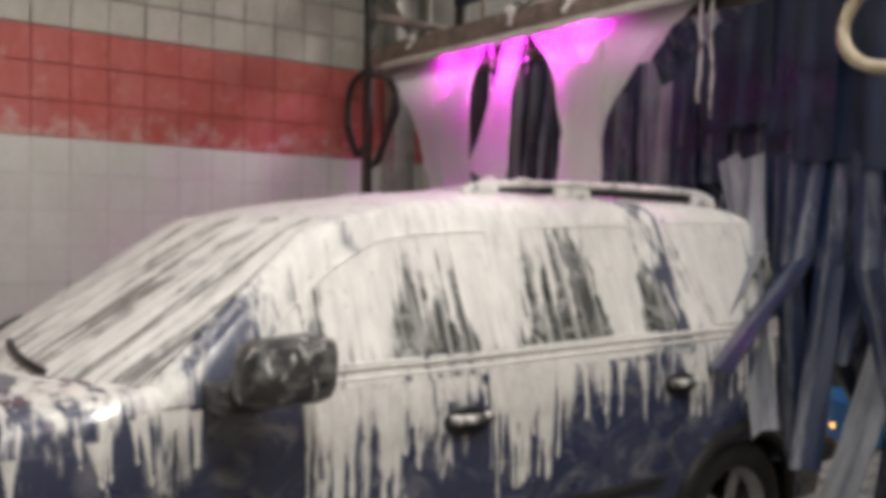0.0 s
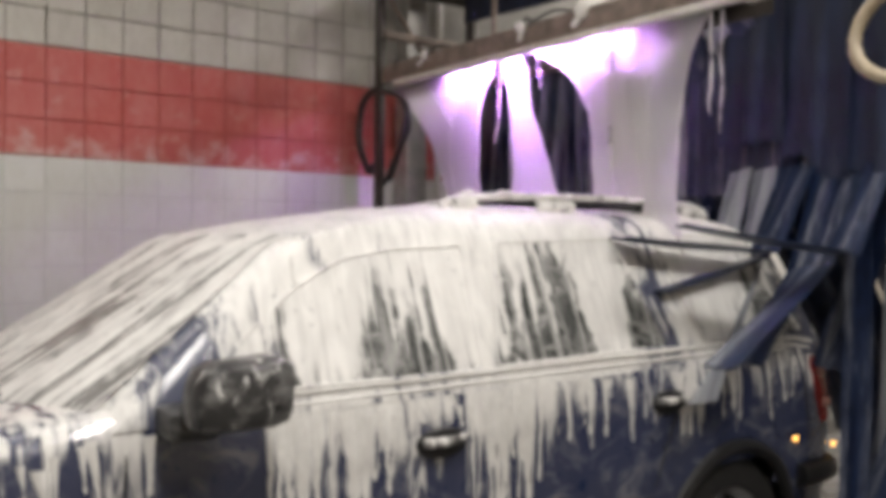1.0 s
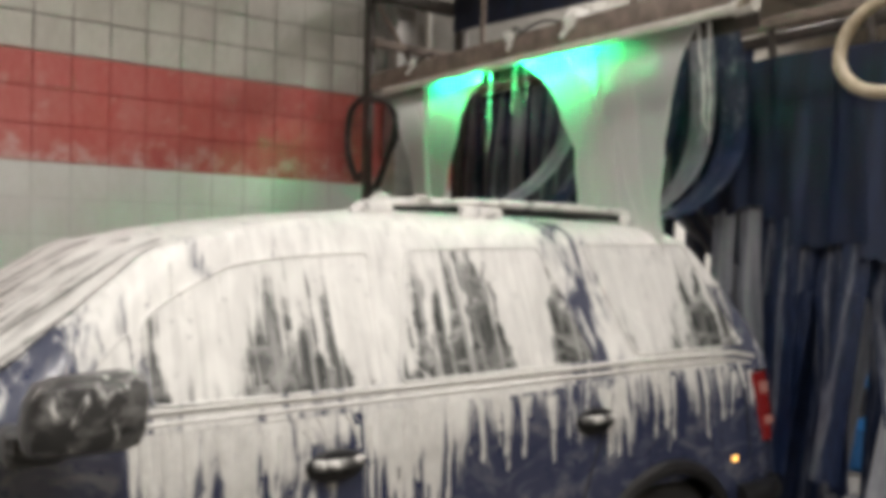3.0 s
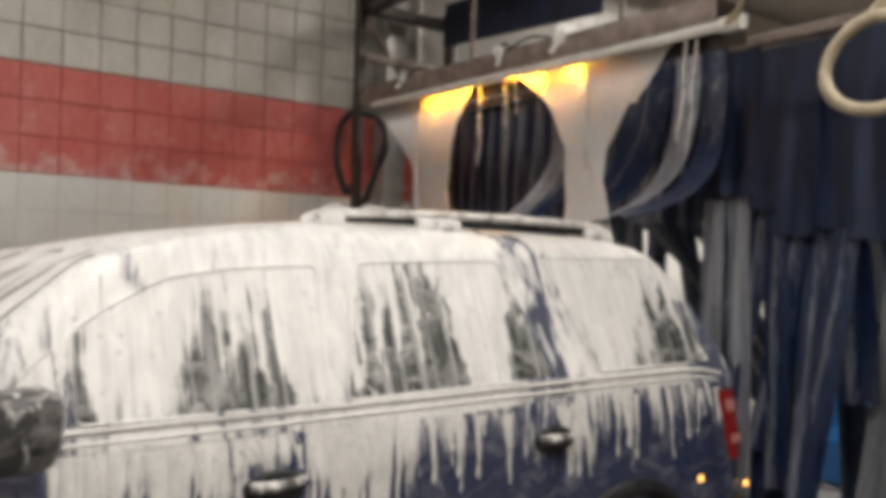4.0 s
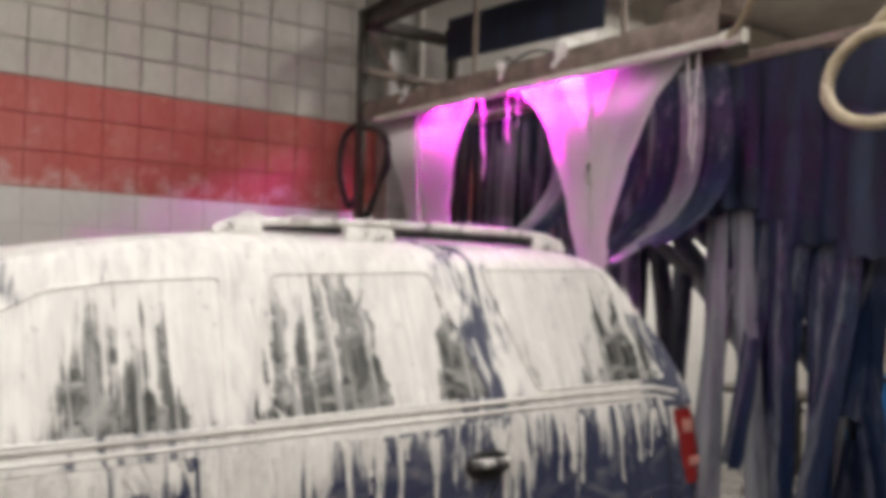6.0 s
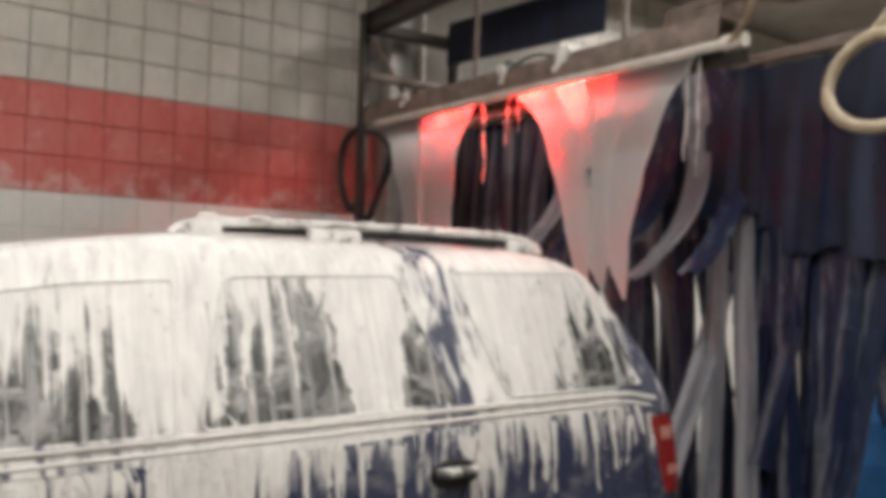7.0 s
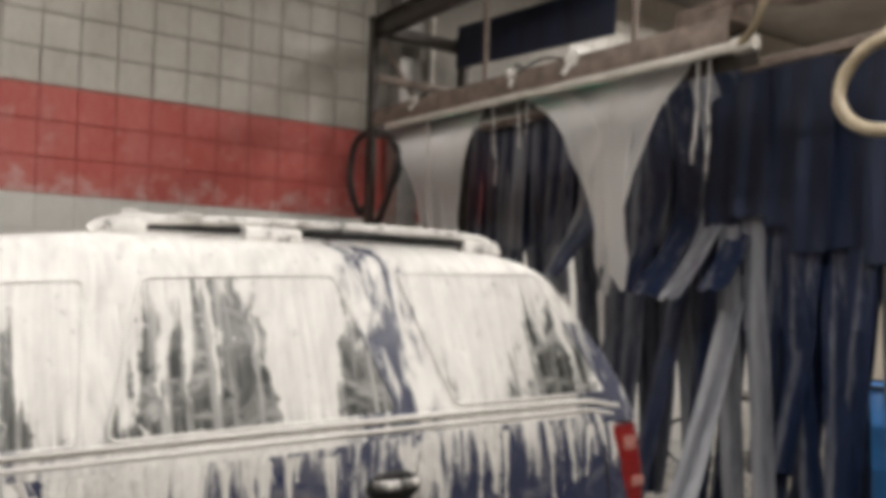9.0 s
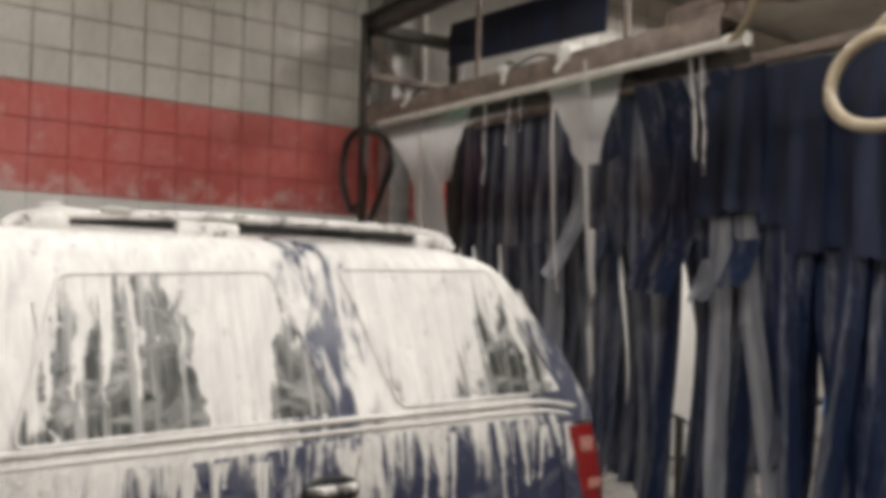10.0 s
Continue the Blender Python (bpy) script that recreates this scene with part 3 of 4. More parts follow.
STRIPS = []   # upper, lower, y, upper length, depth behind the front row
for k in range(34):     # over the car, two rows
    row, n = k % 2, k // 2
    y = 4.46 - 0.152 * n - 0.07 * row if k < 32 else 4.66 - 0.09 * row
    felt = MAT_STRIP_PALE if y > 2.9 else MAT_STRIP
    up = part("strip", cloth(0.21 if y > 2.9 else 0.168, 0.86, k, 0.03), MAT_STRIP_SOAPY if k in (4, 9, 15, 20) else felt, wash_curtain)
    low = part("strip_end", cloth(0.15 if k < 18 else 0.13, 1.45, k + 40, 0.04, 0.05, drop=0.85), MAT_STRIP_SOAPY if k in (3, 10, 20, 26) else felt, up)
    STRIPS.append((up, low, y, 0.86, 0.05 + 0.36 * row, "over"))
for k in range(14):     # beside the car
    row, n = k % 2, k // 2
    y = 1.94 - 0.13 * n - 0.06 * row
    up = part("strip", cloth(0.15, 0.80, k + 80, 0.015), MAT_NAVY, wash_curtain)
    low = part("strip_end", cloth(0.12 + 0.03 * (n % 2), 0.70 if n == 1 else 1.46, k + 120, 0.03, 0.03 * (-1) ** k, drop=0.79), MAT_STRIP_SOAPY if k in (1, 6) else MAT_STRIP, up)
    STRIPS.append((up, low, y, 0.80, 0.02 + 0.30 * row, "beside"))
HEADERS = ((2.50, 0.20, 0.70), (2.33, 0.21, 0.68), (2.17, 0.18, 0.74), (2.02, 0.20, 0.86), (1.86, 0.19, 0.83), (1.70, 0.20, 0.90), (1.54, 0.19, 0.85), (1.38, 0.20, 0.88), (1.22, 0.20, 0.84))
HEADER_CLOTHS = []
for k, (y, width, length) in enumerate(HEADERS):
    ob = part("header", cloth(width, length, k + 200, 0.025, 0.0, 12, 8), MAT_NAVY, wash_curtain, "navy cloth header of the curtain")
    ob.location = (-0.05 - 0.012 * (k % 2), y - 3.0, -0.075)
    HEADER_CLOTHS.append(ob)
FLUNG = []    # near strips thrown over the flank, then hanging beside the lane
for k, (y, width, low_long) in enumerate(((2.47, 0.115, 0.86), (2.35, 0.12, 0.88), (2.24, 0.10, 0.70), (2.14, 0.12, 0.80), (2.04, 0.11, 0.66), (1.96, 0.12, 0.86), (1.80, 0.12, 0.80))):
    mat = MAT_STRIP_SOAPY if k in (0, 1) else MAT_STRIP
    up = part("strip", cloth(width, 0.52, k + 400, 0.02), mat, wash_curtain, "strip hanging beside the lane")
    low = part("strip_end", cloth(width, low_long, k + 400, 0.02, drop=0.51), mat, up)
    FLUNG.append((up, low, y))

DRAPED = []   # strips that drag over the roof and fall free behind the car
for k, (y, length, width, side) in enumerate(((2.74, 1.10, 0.15, 5), (2.58, 1.12, 0.15, -2), (2.44, 1.06, 0.14, -8), (3.40, 1.02, 0.12, 8), (3.20, 1.04, 0.11, 14), (2.90, 1.08, 0.13, 4))):
    ob = part("draped_strip", cloth(width, length, k + 300, 0.03, 0.24 if k < 3 else 0.16, 20), MAT_STRIP_SOAPY if k in (1, 3) else MAT_STRIP, wash_curtain, "strip trailing over the roof")
    DRAPED.append((ob, y - 3.0, -0.05, side, k))

# ---- what stands beyond the curtain ----
barrel = tagged(empty("plastic_barrel", 6.2, 3.2, 0), "blue plastic barrel on the wet floor", "barrel")
part("body", lathe([(0.0, 0.0), (0.25, 0.0), (0.28, 0.03), (0.285, 0.28), (0.295, 0.30), (0.295, 0.33), (0.285, 0.35), (0.285, 0.58), (0.295, 0.60), (0.295, 0.63), (0.285, 0.65), (0.27, 0.86), (0.25, 0.885), (0.0, 0.885)], 36), MAT_BARREL, barrel)
part("lid_ring", lathe([(0.262, 0.875), (0.272, 0.88), (0.272, 0.905), (0.24, 0.91), (0.235, 0.885)], 36), MAT_BLACK, barrel)
rail = tagged(empty("conveyor_rail", 5.2, 1.9, 0), "wet galvanised conveyor guide rail on the floor", "rail")
for y in (0.0, 0.28):
    part("rail_bar", tube([(-8.5, y, 0.12), (3.5, y, 0.12)], 0.03, 8), MAT_GALV, rail)
for k in range(9):
    part("foot", box(-8.0 + 1.4 * k, 0.14, 0.05, 0.05, 0.34, 0.1, 0.004), MAT_STEEL_DARK, rail)
floor_hose = tagged(empty("floor_hose", 5.0, 3.95, 0), "black rubber hose looped over a floor bracket", "hose")
part("bracket", box(0, 0, 0.3, 0.05, 0.05, 0.6, 0.006), MAT_STEEL_DARK, floor_hose)
part("loop", tube([(-0.04 + 0.01 * math.sin(3 * a), 0.15 * math.cos(a), 0.45 + 0.16 * math.sin(a)) for a in [k * math.tau / 24 for k in range(24)]], 0.013, 8, closed=True), MAT_HOSE_BLACK, floor_hose)
stand = tagged(empty("pump_stand", 6.6, 4.2, 0), "dark steel pump stand against the beige wall", "stand")
part("shelf", box(0, 0, 0.62, 0.5, 0.9, 0.04, 0.004), MAT_STEEL_DARK, stand)
for sx in (-0.22, 0.22):
    for sy in (-0.4, 0.4):
        part("leg", box(sx, sy, 0.3, 0.04, 0.04, 0.6, 0.003), MAT_STEEL_DARK, stand)
part("pump", lathe([(0.0, 0.64), (0.12, 0.64), (0.13, 0.68), (0.13, 0.82), (0.06, 0.88), (0.0, 0.88)], 20), MAT_STEEL_RUST, stand)

# ---- the car ----
car = tagged(empty("car"), "dark blue sport utility car covered in running white foam", "car")
CY = 2.95


def curve_of(stops):
    xs, ys = [s[0] for s in stops], [s[1] for s in stops]
    return lambda x: float(np.interp(x, xs, ys))


PLAN = curve_of([(-0.56, 0.74), (-0.48, 0.84), (-0.3, 0.92), (0.0, 0.97), (0.5, 1.0), (2.9, 1.0), (3.5, 0.998), (3.64, 0.985), (3.71, 0.95), (3.745, 0.89), (3.76, 0.80)])
LINE = curve_of([(-0.56, 0.72), (-0.50, 0.90), (-0.4, 0.965), (-0.1, 1.02), (0.25, 1.065), (0.5, 1.105), (0.66, 1.13), (1.7, 1.14), (2.7, 1.155), (3.4, 1.16), (3.62, 1.12), (3.71, 1.0), (3.76, 0.8)])
SIDE = [(0.80, 0.00), (0.865, 0.06), (0.885, 0.22), (0.892, 0.30), (0.900, 0.45), (0.902, 0.60), (0.897, 0.72), (0.900, 0.76), (0.893, 0.84), (0.885, 0.92), (0.868, 0.975), (0.84, 1.0), (0.70, 1.018), (0.45, 1.032), (0.20, 1.038), (0.0, 1.04)]
WHEELS = ((0.36, 0.35), (2.985, 0.35))


def body_point(x, k):
    w, h = SIDE[k]
    z0, z1 = 0.30, LINE(x)
    return w * PLAN(x), z0 + (z1 - z0) * h


def flank(x, z):
    """How far from the middle the flank lies."""
    z0, z1 = 0.30, LINE(x)
    return PLAN(x) * float(np.interp((z - z0) / (z1 - z0), [s[1] for s in SIDE[:12]], [s[0] for s in SIDE[:12]]))


bm = bmesh.new()
xs = list(np.linspace(-0.56, 3.76, 110))
sides = {}
for i, x in enumerate(xs):
    for k in range(len(SIDE)):
        w, z = body_point(x, k)
        for s in (-1, 1):
            sides[i, k, s] = sides[i, k, 1] if (w == 0 and s == -1 and (i, k, 1) in sides) else bm.verts.new((x, CY + s * w, z))
for i in range(len(xs) - 1):
    for k in range(len(SIDE) - 1):
        w, z = body_point((xs[i] + xs[i + 1]) / 2, k)
        z = (z + body_point((xs[i] + xs[i + 1]) / 2, k + 1)[1]) / 2
        if k < 11 and any(math.hypot(xs[i] + 0.02 - wx, z - wz) < 0.385 for wx, wz in WHEELS):
            continue
        for s in (-1, 1):
            q = [sides[i, k, s], sides[i + 1, k, s], sides[i + 1, k + 1, s], sides[i, k + 1, s]]
            if len(set(q)) == 4:
                bm.faces.new(q)
            elif len(set(q)) == 3:
                bm.faces.new(list(dict.fromkeys(q)))
for i in (0, len(xs) - 1):
    for k in range(len(SIDE) - 1):
        q = list(dict.fromkeys([sides[i, k, -1], sides[i, k, 1], sides[i, k + 1, 1], sides[i, k + 1, -1]]))
        bm.faces.new(q)
bmesh.ops.remove_doubles(bm, verts=bm.verts, dist=0.0005)
part("body", bm, MAT_PAINT, car, "dark blue body streaked with white foam")
part("underbody", box(1.65, CY, 0.33, 4.1, 1.35, 0.12, 0.02), MAT_BLACK, car)

LEVELS = [1.08, 1.14, 1.22, 1.30, 1.38, 1.46, 1.53, 1.57, 1.605, 1.635, 1.66, 1.68, 1.695, 1.705]
HALF = curve_of([(1.08, 0.885), (1.14, 0.87), (1.56, 0.694), (1.605, 0.668), (1.635, 0.635), (1.66, 0.58), (1.68, 0.48), (1.695, 0.32), (1.705, 0.12)])
FRONT = curve_of([(1.08, 0.60), (1.14, 0.66), (1.55, 1.14), (1.605, 1.38), (1.635, 1.55), (1.66, 1.74), (1.68, 1.88), (1.695, 2.03), (1.705, 2.2)])
REAR = curve_of([(1.08, 3.64), (1.14, 3.63), (1.30, 3.57), (1.50, 3.43), (1.57, 3.38), (1.605, 3.34), (1.635, 3.28), (1.66, 3.20), (1.68, 3.08), (1.695, 2.9), (1.705, 2.7)])
BULGE = curve_of([(1.08, 0.30), (1.14, 0.28), (1.55, 0.13), (1.66, 0.12), (1.705, 0.05)])


def ring_at(z):
    hw, xf, xr, b = HALF(z), FRONT(z), REAR(z), BULGE(z)
    pts = [(xr - 0.02 + (xf - xr + 0.04) * u, -hw) for u in np.linspace(0, 1, 34)]
    pts += [(xf - b * (1 - (abs(v)) ** 2.2), hw * v) for v in np.linspace(-0.97, 0.97, 25)]
    pts += [(xf + 0.02 + (xr - xf - 0.04) * u, hw) for u in np.linspace(0, 1, 34)]
    pts += [(xr + 0.07 * (1 - abs(v) ** 2.6), hw * v) for v in np.linspace(0.97, -0.97, 17)]
    return pts


bm = bmesh.new()
rings = [[bm.verts.new((x, CY + y, z)) for x, y in ring_at(z)] for z in LEVELS]
n = len(rings[0])
for a, b in zip(rings, rings[1:]):
    for k in range(n):
        bm.faces.new((a[k], a[(k + 1) % n], b[(k + 1) % n], b[k]))
bm.faces.new(rings[-1])
part("cabin", bm, MAT_CABIN, car, "roof and pillars under thick white foam")


def glass_y(z):
    return CY - (0.87 - (z - 1.14) * 0.419)


def rounded(points, r=0.03, steps=4):
    out = []
    n = len(points)
    for i in range(n):
        p, a, b = Vector(points[i]), Vector(points[i - 1]), Vector(points[(i + 1) % n])
        da, db = a - p, b - p
        rr = min(r, da.length * 0.45, db.length * 0.45)
        s, e = p + da.normalized() * rr, p + db.normalized() * rr
        for k in range(steps + 1):
            t = k / steps
            out.append((1 - t) ** 2 * s + 2 * t * (1 - t) * p + t * t * e)
    return out


def pane(points, mirror_side=False):
    """A side window: a sheet of glass in a rubber seal, on the sloping flank of the cabin."""
    line = rounded(points)
    bm = bmesh.new()
    place = lambda x, z, o: Vector((x, (2 * CY - glass_y(z) + o) if mirror_side else (glass_y(z) - o), z))
    outer = [bm.verts.new(place(x, z, 0.006)) for x, z in line]
    inner = [bm.verts.new(place(x, z, -0.004)) for x, z in line]
    bm.faces.new(outer)
    for k in range(len(outer)):
        bm.faces.new((outer[k], outer[k - 1], inner[k - 1], inner[k]))
    win = part("window", bm, MAT_GLASS, car, "side window streaked with foam")
    part("seal", tube([place(x, z, 0.006) for x, z in line], 0.006, 6, closed=True), MAT_CABIN, win)
    return win


WINDOWS = [
    [(0.82, 1.145), (1.02, 1.33), (1.03, 1.145)],
    [(1.055, 1.145), (1.055, 1.355), (1.135, 1.411), (1.296, 1.493), (1.473, 1.521), (1.755, 1.538), (1.73, 1.145)],
    [(1.79, 1.15), (1.90, 1.548), (2.47, 1.568), (2.62, 1.165)],
    [(2.83, 1.175), (2.70, 1.582), (3.29, 1.595), (3.50, 1.18)],
]
for w in WINDOWS:
    pane(w)
    pane(w, True)
# windscreen, laid on the front of the cabin
bm = bmesh.new()
rows_ = []
for z in np.linspace(1.105, 1.56, 14):
    z = float(z)
    hw, xf, b = HALF(z), FRONT(z), BULGE(z)
    rows_.append([bm.verts.new((xf - b * (1 - abs(v) ** 2.2) - 0.006, CY + hw * v, z + 0.005)) for v in np.linspace(-0.93, 0.93, 25)])
for a, b in zip(rows_, rows_[1:]):
    for k in range(24):
        bm.faces.new((a[k], a[k + 1], b[k + 1], b[k]))
ob = part("windscreen", bm, MAT_SCREEN, car, "windscreen under streaming foam")
for v0 in (-0.55, 0.25):
    z = 1.12
    pts = []
    for k in range(9):
        v = v0 + 0.06 * k
        zz = 1.125 + 0.004 * k
        pts.append((FRONT(zz) - BULGE(zz) * (1 - abs(v) ** 2.2) - 0.025, CY + HALF(zz) * v, zz))
    part("wiper", tube(pts, 0.012, 6), MAT_BLACK, car, "black wiper")
part("cowl", tube([(FRONT(1.1) - BULGE(1.1) * (1 - abs(v) ** 2.2) - 0.02, CY + 0.86 * v, 1.098) for v in np.linspace(-0.9, 0.9, 20)], 0.018, 8), MAT_CABIN, car)

# belt moulding, seams, handles
for s in (-1, 1):
    bm = bmesh.new()
    for dz, r in ((0.0, 0.010), (-0.030, 0.008)):
        tube([(x, CY + s * (0.872 + (0.004 if dz else 0)) * PLAN(x), LINE(x) - 0.004 + dz) for x in np.linspace(0.80, 3.55, 40)], r, 6, bm)
    part("belt_moulding", bm, MAT_FOAM_THICK, car, "belt moulding lined with foam")
    for seam in ([(0.655, 1.13), (0.645, 1.0), (0.64, 0.8), (0.66, 0.6), (0.70, 0.42)], [(1.765, 1.12), (1.77, 0.9), (1.76, 0.45)], [(2.70, 1.13), (2.66, 0.98), (2.58, 0.82), (2.52, 0.66)], [(3.44, 1.13), (3.46, 0.95), (3.50, 0.7)]):
        part("door_seam", tube(arc_points([(x, CY + s * (flank(x, z) + 0.0005), z) for x, z in seam], 5), 0.0035, 6), MAT_BLACK, car)
    for hx, hz in ((1.56, 0.945), (2.585, 0.965)):
        y = CY + s * flank(hx, hz)
        bezel = part("door_handle", lathe([(0.0, 0.010), (0.075, 0.010), (0.088, 0.004), (0.092, -0.01)], 28, None, Matrix.Translation((hx, y, hz - 0.004)) @ Matrix.Rotation(radians(-90 * s), 4, "X") @ Matrix.Diagonal((1.05, 0.52, 1, 1))), MAT_BLACK, car, "black door handle with foam on it")
        part("grip", tube(arc_points([(hx - 0.075, y + s * 0.01, hz + 0.006), (hx - 0.04, y + s * 0.034, hz + 0.008), (hx + 0.04, y + s * 0.034, hz + 0.008), (hx + 0.075, y + s * 0.01, hz + 0.006)]), 0.015, 8), MAT_GRIP, bezel)
    part("body_moulding", tube([(x, CY + s * (flank(x, 0.60) + 0.004), 0.60) for x in np.linspace(0.80, 2.5, 24)], 0.020, 8), MAT_BLACK, car)
    # door mirror
    my = CY + s * 1.05
    bm = box(0.845, my, 1.18, 0.24, 0.17, 0.165, 0.045)
    for v in bm.verts:
        v.co.x -= 0.05 * (1.26 - v.co.z) * 3 * (0.5 if v.co.x > 0.87 else 1.0) - 0.03
        v.co.z -= 0.06 * (0.87 - v.co.x) if v.co.z > 1.18 else 0.0
    mirror_ob = part("door_mirror", bm, MAT_MIRROR, car, "black door mirror spattered with foam")
    part("mirror_arm", box(0.78, CY + s * 0.925, 1.10, 0.13, 0.16, 0.075, 0.02), MAT_MIRROR, mirror_ob)
    # tail lamp
    lamp = empty("tail_lamp")
    lamp.parent = car
    bm = bmesh.new()
    cols = []
    for z in np.linspace(0.775, 1.065, 9):
        z = float(z)
        x0 = 3.49 + (1.065 - z) * 0.30
        cols.append([bm.verts.new((x0 + 0.165 * u, CY + s * (flank(x0 + 0.165 * u, z) + 0.010 - 0.014 * abs(2 * u - 1) ** 4), z)) for u in np.linspace(0, 1, 7)])
    for a, b in zip(cols, cols[1:]):
        for k in range(6):
            bm.faces.new((a[k], a[k + 1], b[k + 1], b[k]))
    geom = bmesh.ops.extrude_face_region(bm, geom=list(bm.faces))
    bmesh.ops.translate(bm, verts=[v for v in geom["geom"] if isinstance(v, bmesh.types.BMVert)], vec=(0, -s * 0.03, 0))
    part("lens", bm, MAT_RED_LENS, lamp, "red tail lamp lens")
    for zz, hh in ((1.0, 0.05), (0.86, 0.035)):
        x0 = 3.49 + (1.065 - zz) * 0.30 + 0.075
        part("reflector", box(x0, CY + s * (flank(x0, zz) + 0.010), zz, 0.06, 0.008, hh, 0.003), MAT_CLEAR_LENS, lamp, "clear reversing lens")
    # amber side reflectors, their reflected light put in as emission
    for mx, my_, mz in ((3.39, flank(3.39, 0.725) + 0.003, 0.725), (3.77, 0.85, 0.645)):
        part("side_reflector", box(mx, CY + s * my_, mz, 0.022, 0.012, 0.02, 0.004), MAT_AMBER, car, "amber side reflector, its reflected light put in as glow")
    # bumper, arches
    part("rear_bumper", tube(arc_points([(3.42, CY + s * flank(3.42, 0.56), 0.56), (3.62, CY + s * (flank(3.62, 0.56) + 0.005), 0.56), (3.74, CY + s * 0.80, 0.56), (3.81, CY + s * 0.5, 0.56), (3.83, CY, 0.56)]), 0.055, 10), MAT_BLACK, car)
    part("front_bumper", tube(arc_points([(-0.10, CY + s * flank(-0.1, 0.52), 0.52), (-0.38, CY + s * (flank(-0.38, 0.52) + 0.005), 0.52), (-0.56, CY + s * 0.6, 0.52), (-0.62, CY, 0.52)]), 0.10, 10), MAT_BLACK, car)
    for wx, wz in WHEELS:
        part("arch_flare", tube([(wx + 0.395 * math.cos(a), CY + s * (flank(min(max(wx + 0.395 * math.cos(a), -0.5), 3.7), max(0.36, wz + 0.39 * math.sin(a))) + 0.002), wz + 0.395 * math.sin(a)) for a in np.linspace(-0.1, math.pi + 0.1, 30)], 0.030, 8), MAT_BLACK, car, "black wheel arch flare")
        lining = lathe([(0.385, -0.16), (0.39, 0.12)], 32, None, Matrix.Translation((wx, CY + s * 0.74, wz)) @ Matrix.Rotation(radians(90), 4, "X"))
        part("arch_lining", lining, MAT_BLACK, car)
        wheel = empty("wheel", wx, CY + s * 0.775, wz)
        wheel.parent = car
        rot = Matrix.Rotation(radians(-90 * s), 4, "X")
        part("tyre", lathe([(0.22, -0.10), (0.30, -0.11), (0.335, -0.095), (0.35, -0.06), (0.35, 0.06), (0.335, 0.095), (0.30, 0.11), (0.22, 0.10)], 40, None, rot), MAT_RUBBER, wheel)
        bm = lathe([(0.0, 0.075), (0.05, 0.08), (0.06, 0.06), (0.07, 0.04)], 24, None, rot)
        lathe([(0.19, 0.05), (0.225, 0.10), (0.225, -0.09), (0.20, -0.09), (0.19, 0.05)], 40, bm, rot)
        for k in range(5):
            box(0.13, 0, 0.055, 0.15, 0.06, 0.02, 0.004, bm, rot @ Matrix.Rotation(k * math.tau / 5, 4, "Z"))
        part("rim", bm, MAT_RIM, wheel)

# roof rails under a cap of foam; black strips in two lengths stand in for the shaded gap below
for s in (-1, 1):
    y, sink = CY + s * 0.52, 0.015 + 0.015 * s
    rail_ob = part("roof_rail", tube(arc_points([(1.80, y, 1.672 - sink), (1.92, y, 1.710 - sink), (2.5, y, 1.731 - sink), (3.12, y, 1.725 - sink), (3.26, y, 1.672 - sink)], 8), 0.0145, 8), MAT_RAIL, car, "black roof rail capped with foam")
    for x0, x1 in ((1.95, 2.25), (2.44, 3.10)):
        part("rail_gap_shade", box((x0 + x1) / 2, y + 0.006, 1.701 - sink, x1 - x0, 0.014, 0.032, 0.004), MAT_BLACK, rail_ob)
    for fx, long in ((1.90, 0.12), (2.345, 0.20), (3.17, 0.16)):
        part("rail_foot", box(fx, y, 1.69 - sink, long, 0.036, 0.05, 0.016), MAT_RAIL, rail_ob)
for x in (2.2, 2.85):
    part("cross_bar", tube([(x, CY + 0.52 * v, 1.718 - 0.015 * (1 + v) + 0.016 * (1 - v * v)) for v in np.linspace(-1, 1, 9)], 0.015, 8), MAT_RAIL, car)

# thick runs of foam on flank and glass
rng = random.Random(11)


def run_down(bm, path, r):
    """One run: a flattened ridge, broad above, thin below, with a heavy drop at its end; out of the surface towards -y."""
    n = len(path)
    rings = []
    for k, p in enumerate(path):
        u = k / (n - 1)
        w = r * (0.25 + 0.75 * (1 - u) ** 1.4 + 0.28 * math.exp(-((u - 0.88) / 0.07) ** 2)) * (0.1 if k == n - 1 else 1.0)
        rings.append([bm.verts.new((p[0] + w * math.cos(a), p[1] - (0.0015 + 0.22 * w) * math.sin(a) + 0.002, p[2])) for a in np.linspace(0, math.pi, 6)])
    for a, b in zip(rings, rings[1:]):
        for k in range(5):
            bm.faces.new((a[k], a[k + 1], b[k + 1], b[k]))


bm = bmesh.new()
for x_mid, spread, count, reach in ((1.28, 0.28, 34, 0.40), (1.80, 0.20, 30, 0.42), (2.35, 0.35, 26, 0.24), (3.1, 0.40, 30, 0.28), (0.3, 0.45, 16, 0.25)):
    for _ in range(count):
        x = x_mid + rng.uniform(-spread, spread)
        z0 = LINE(x) - rng.uniform(0.03, 0.10)
        length = (0.10 if abs(x - 1.56) < 0.09 else reach) * rng.uniform(0.25, 1.0)
        sway, r = rng.uniform(-0.02, 0.035), rng.uniform(0.006, 0.030) * (0.6 + length)
        run_down(bm, [(x + sway * k / 13 + rng.uniform(-0.0015, 0.0015), CY - flank(x, z0 - length * k / 13), z0 - length * k / 13) for k in range(14)], r)
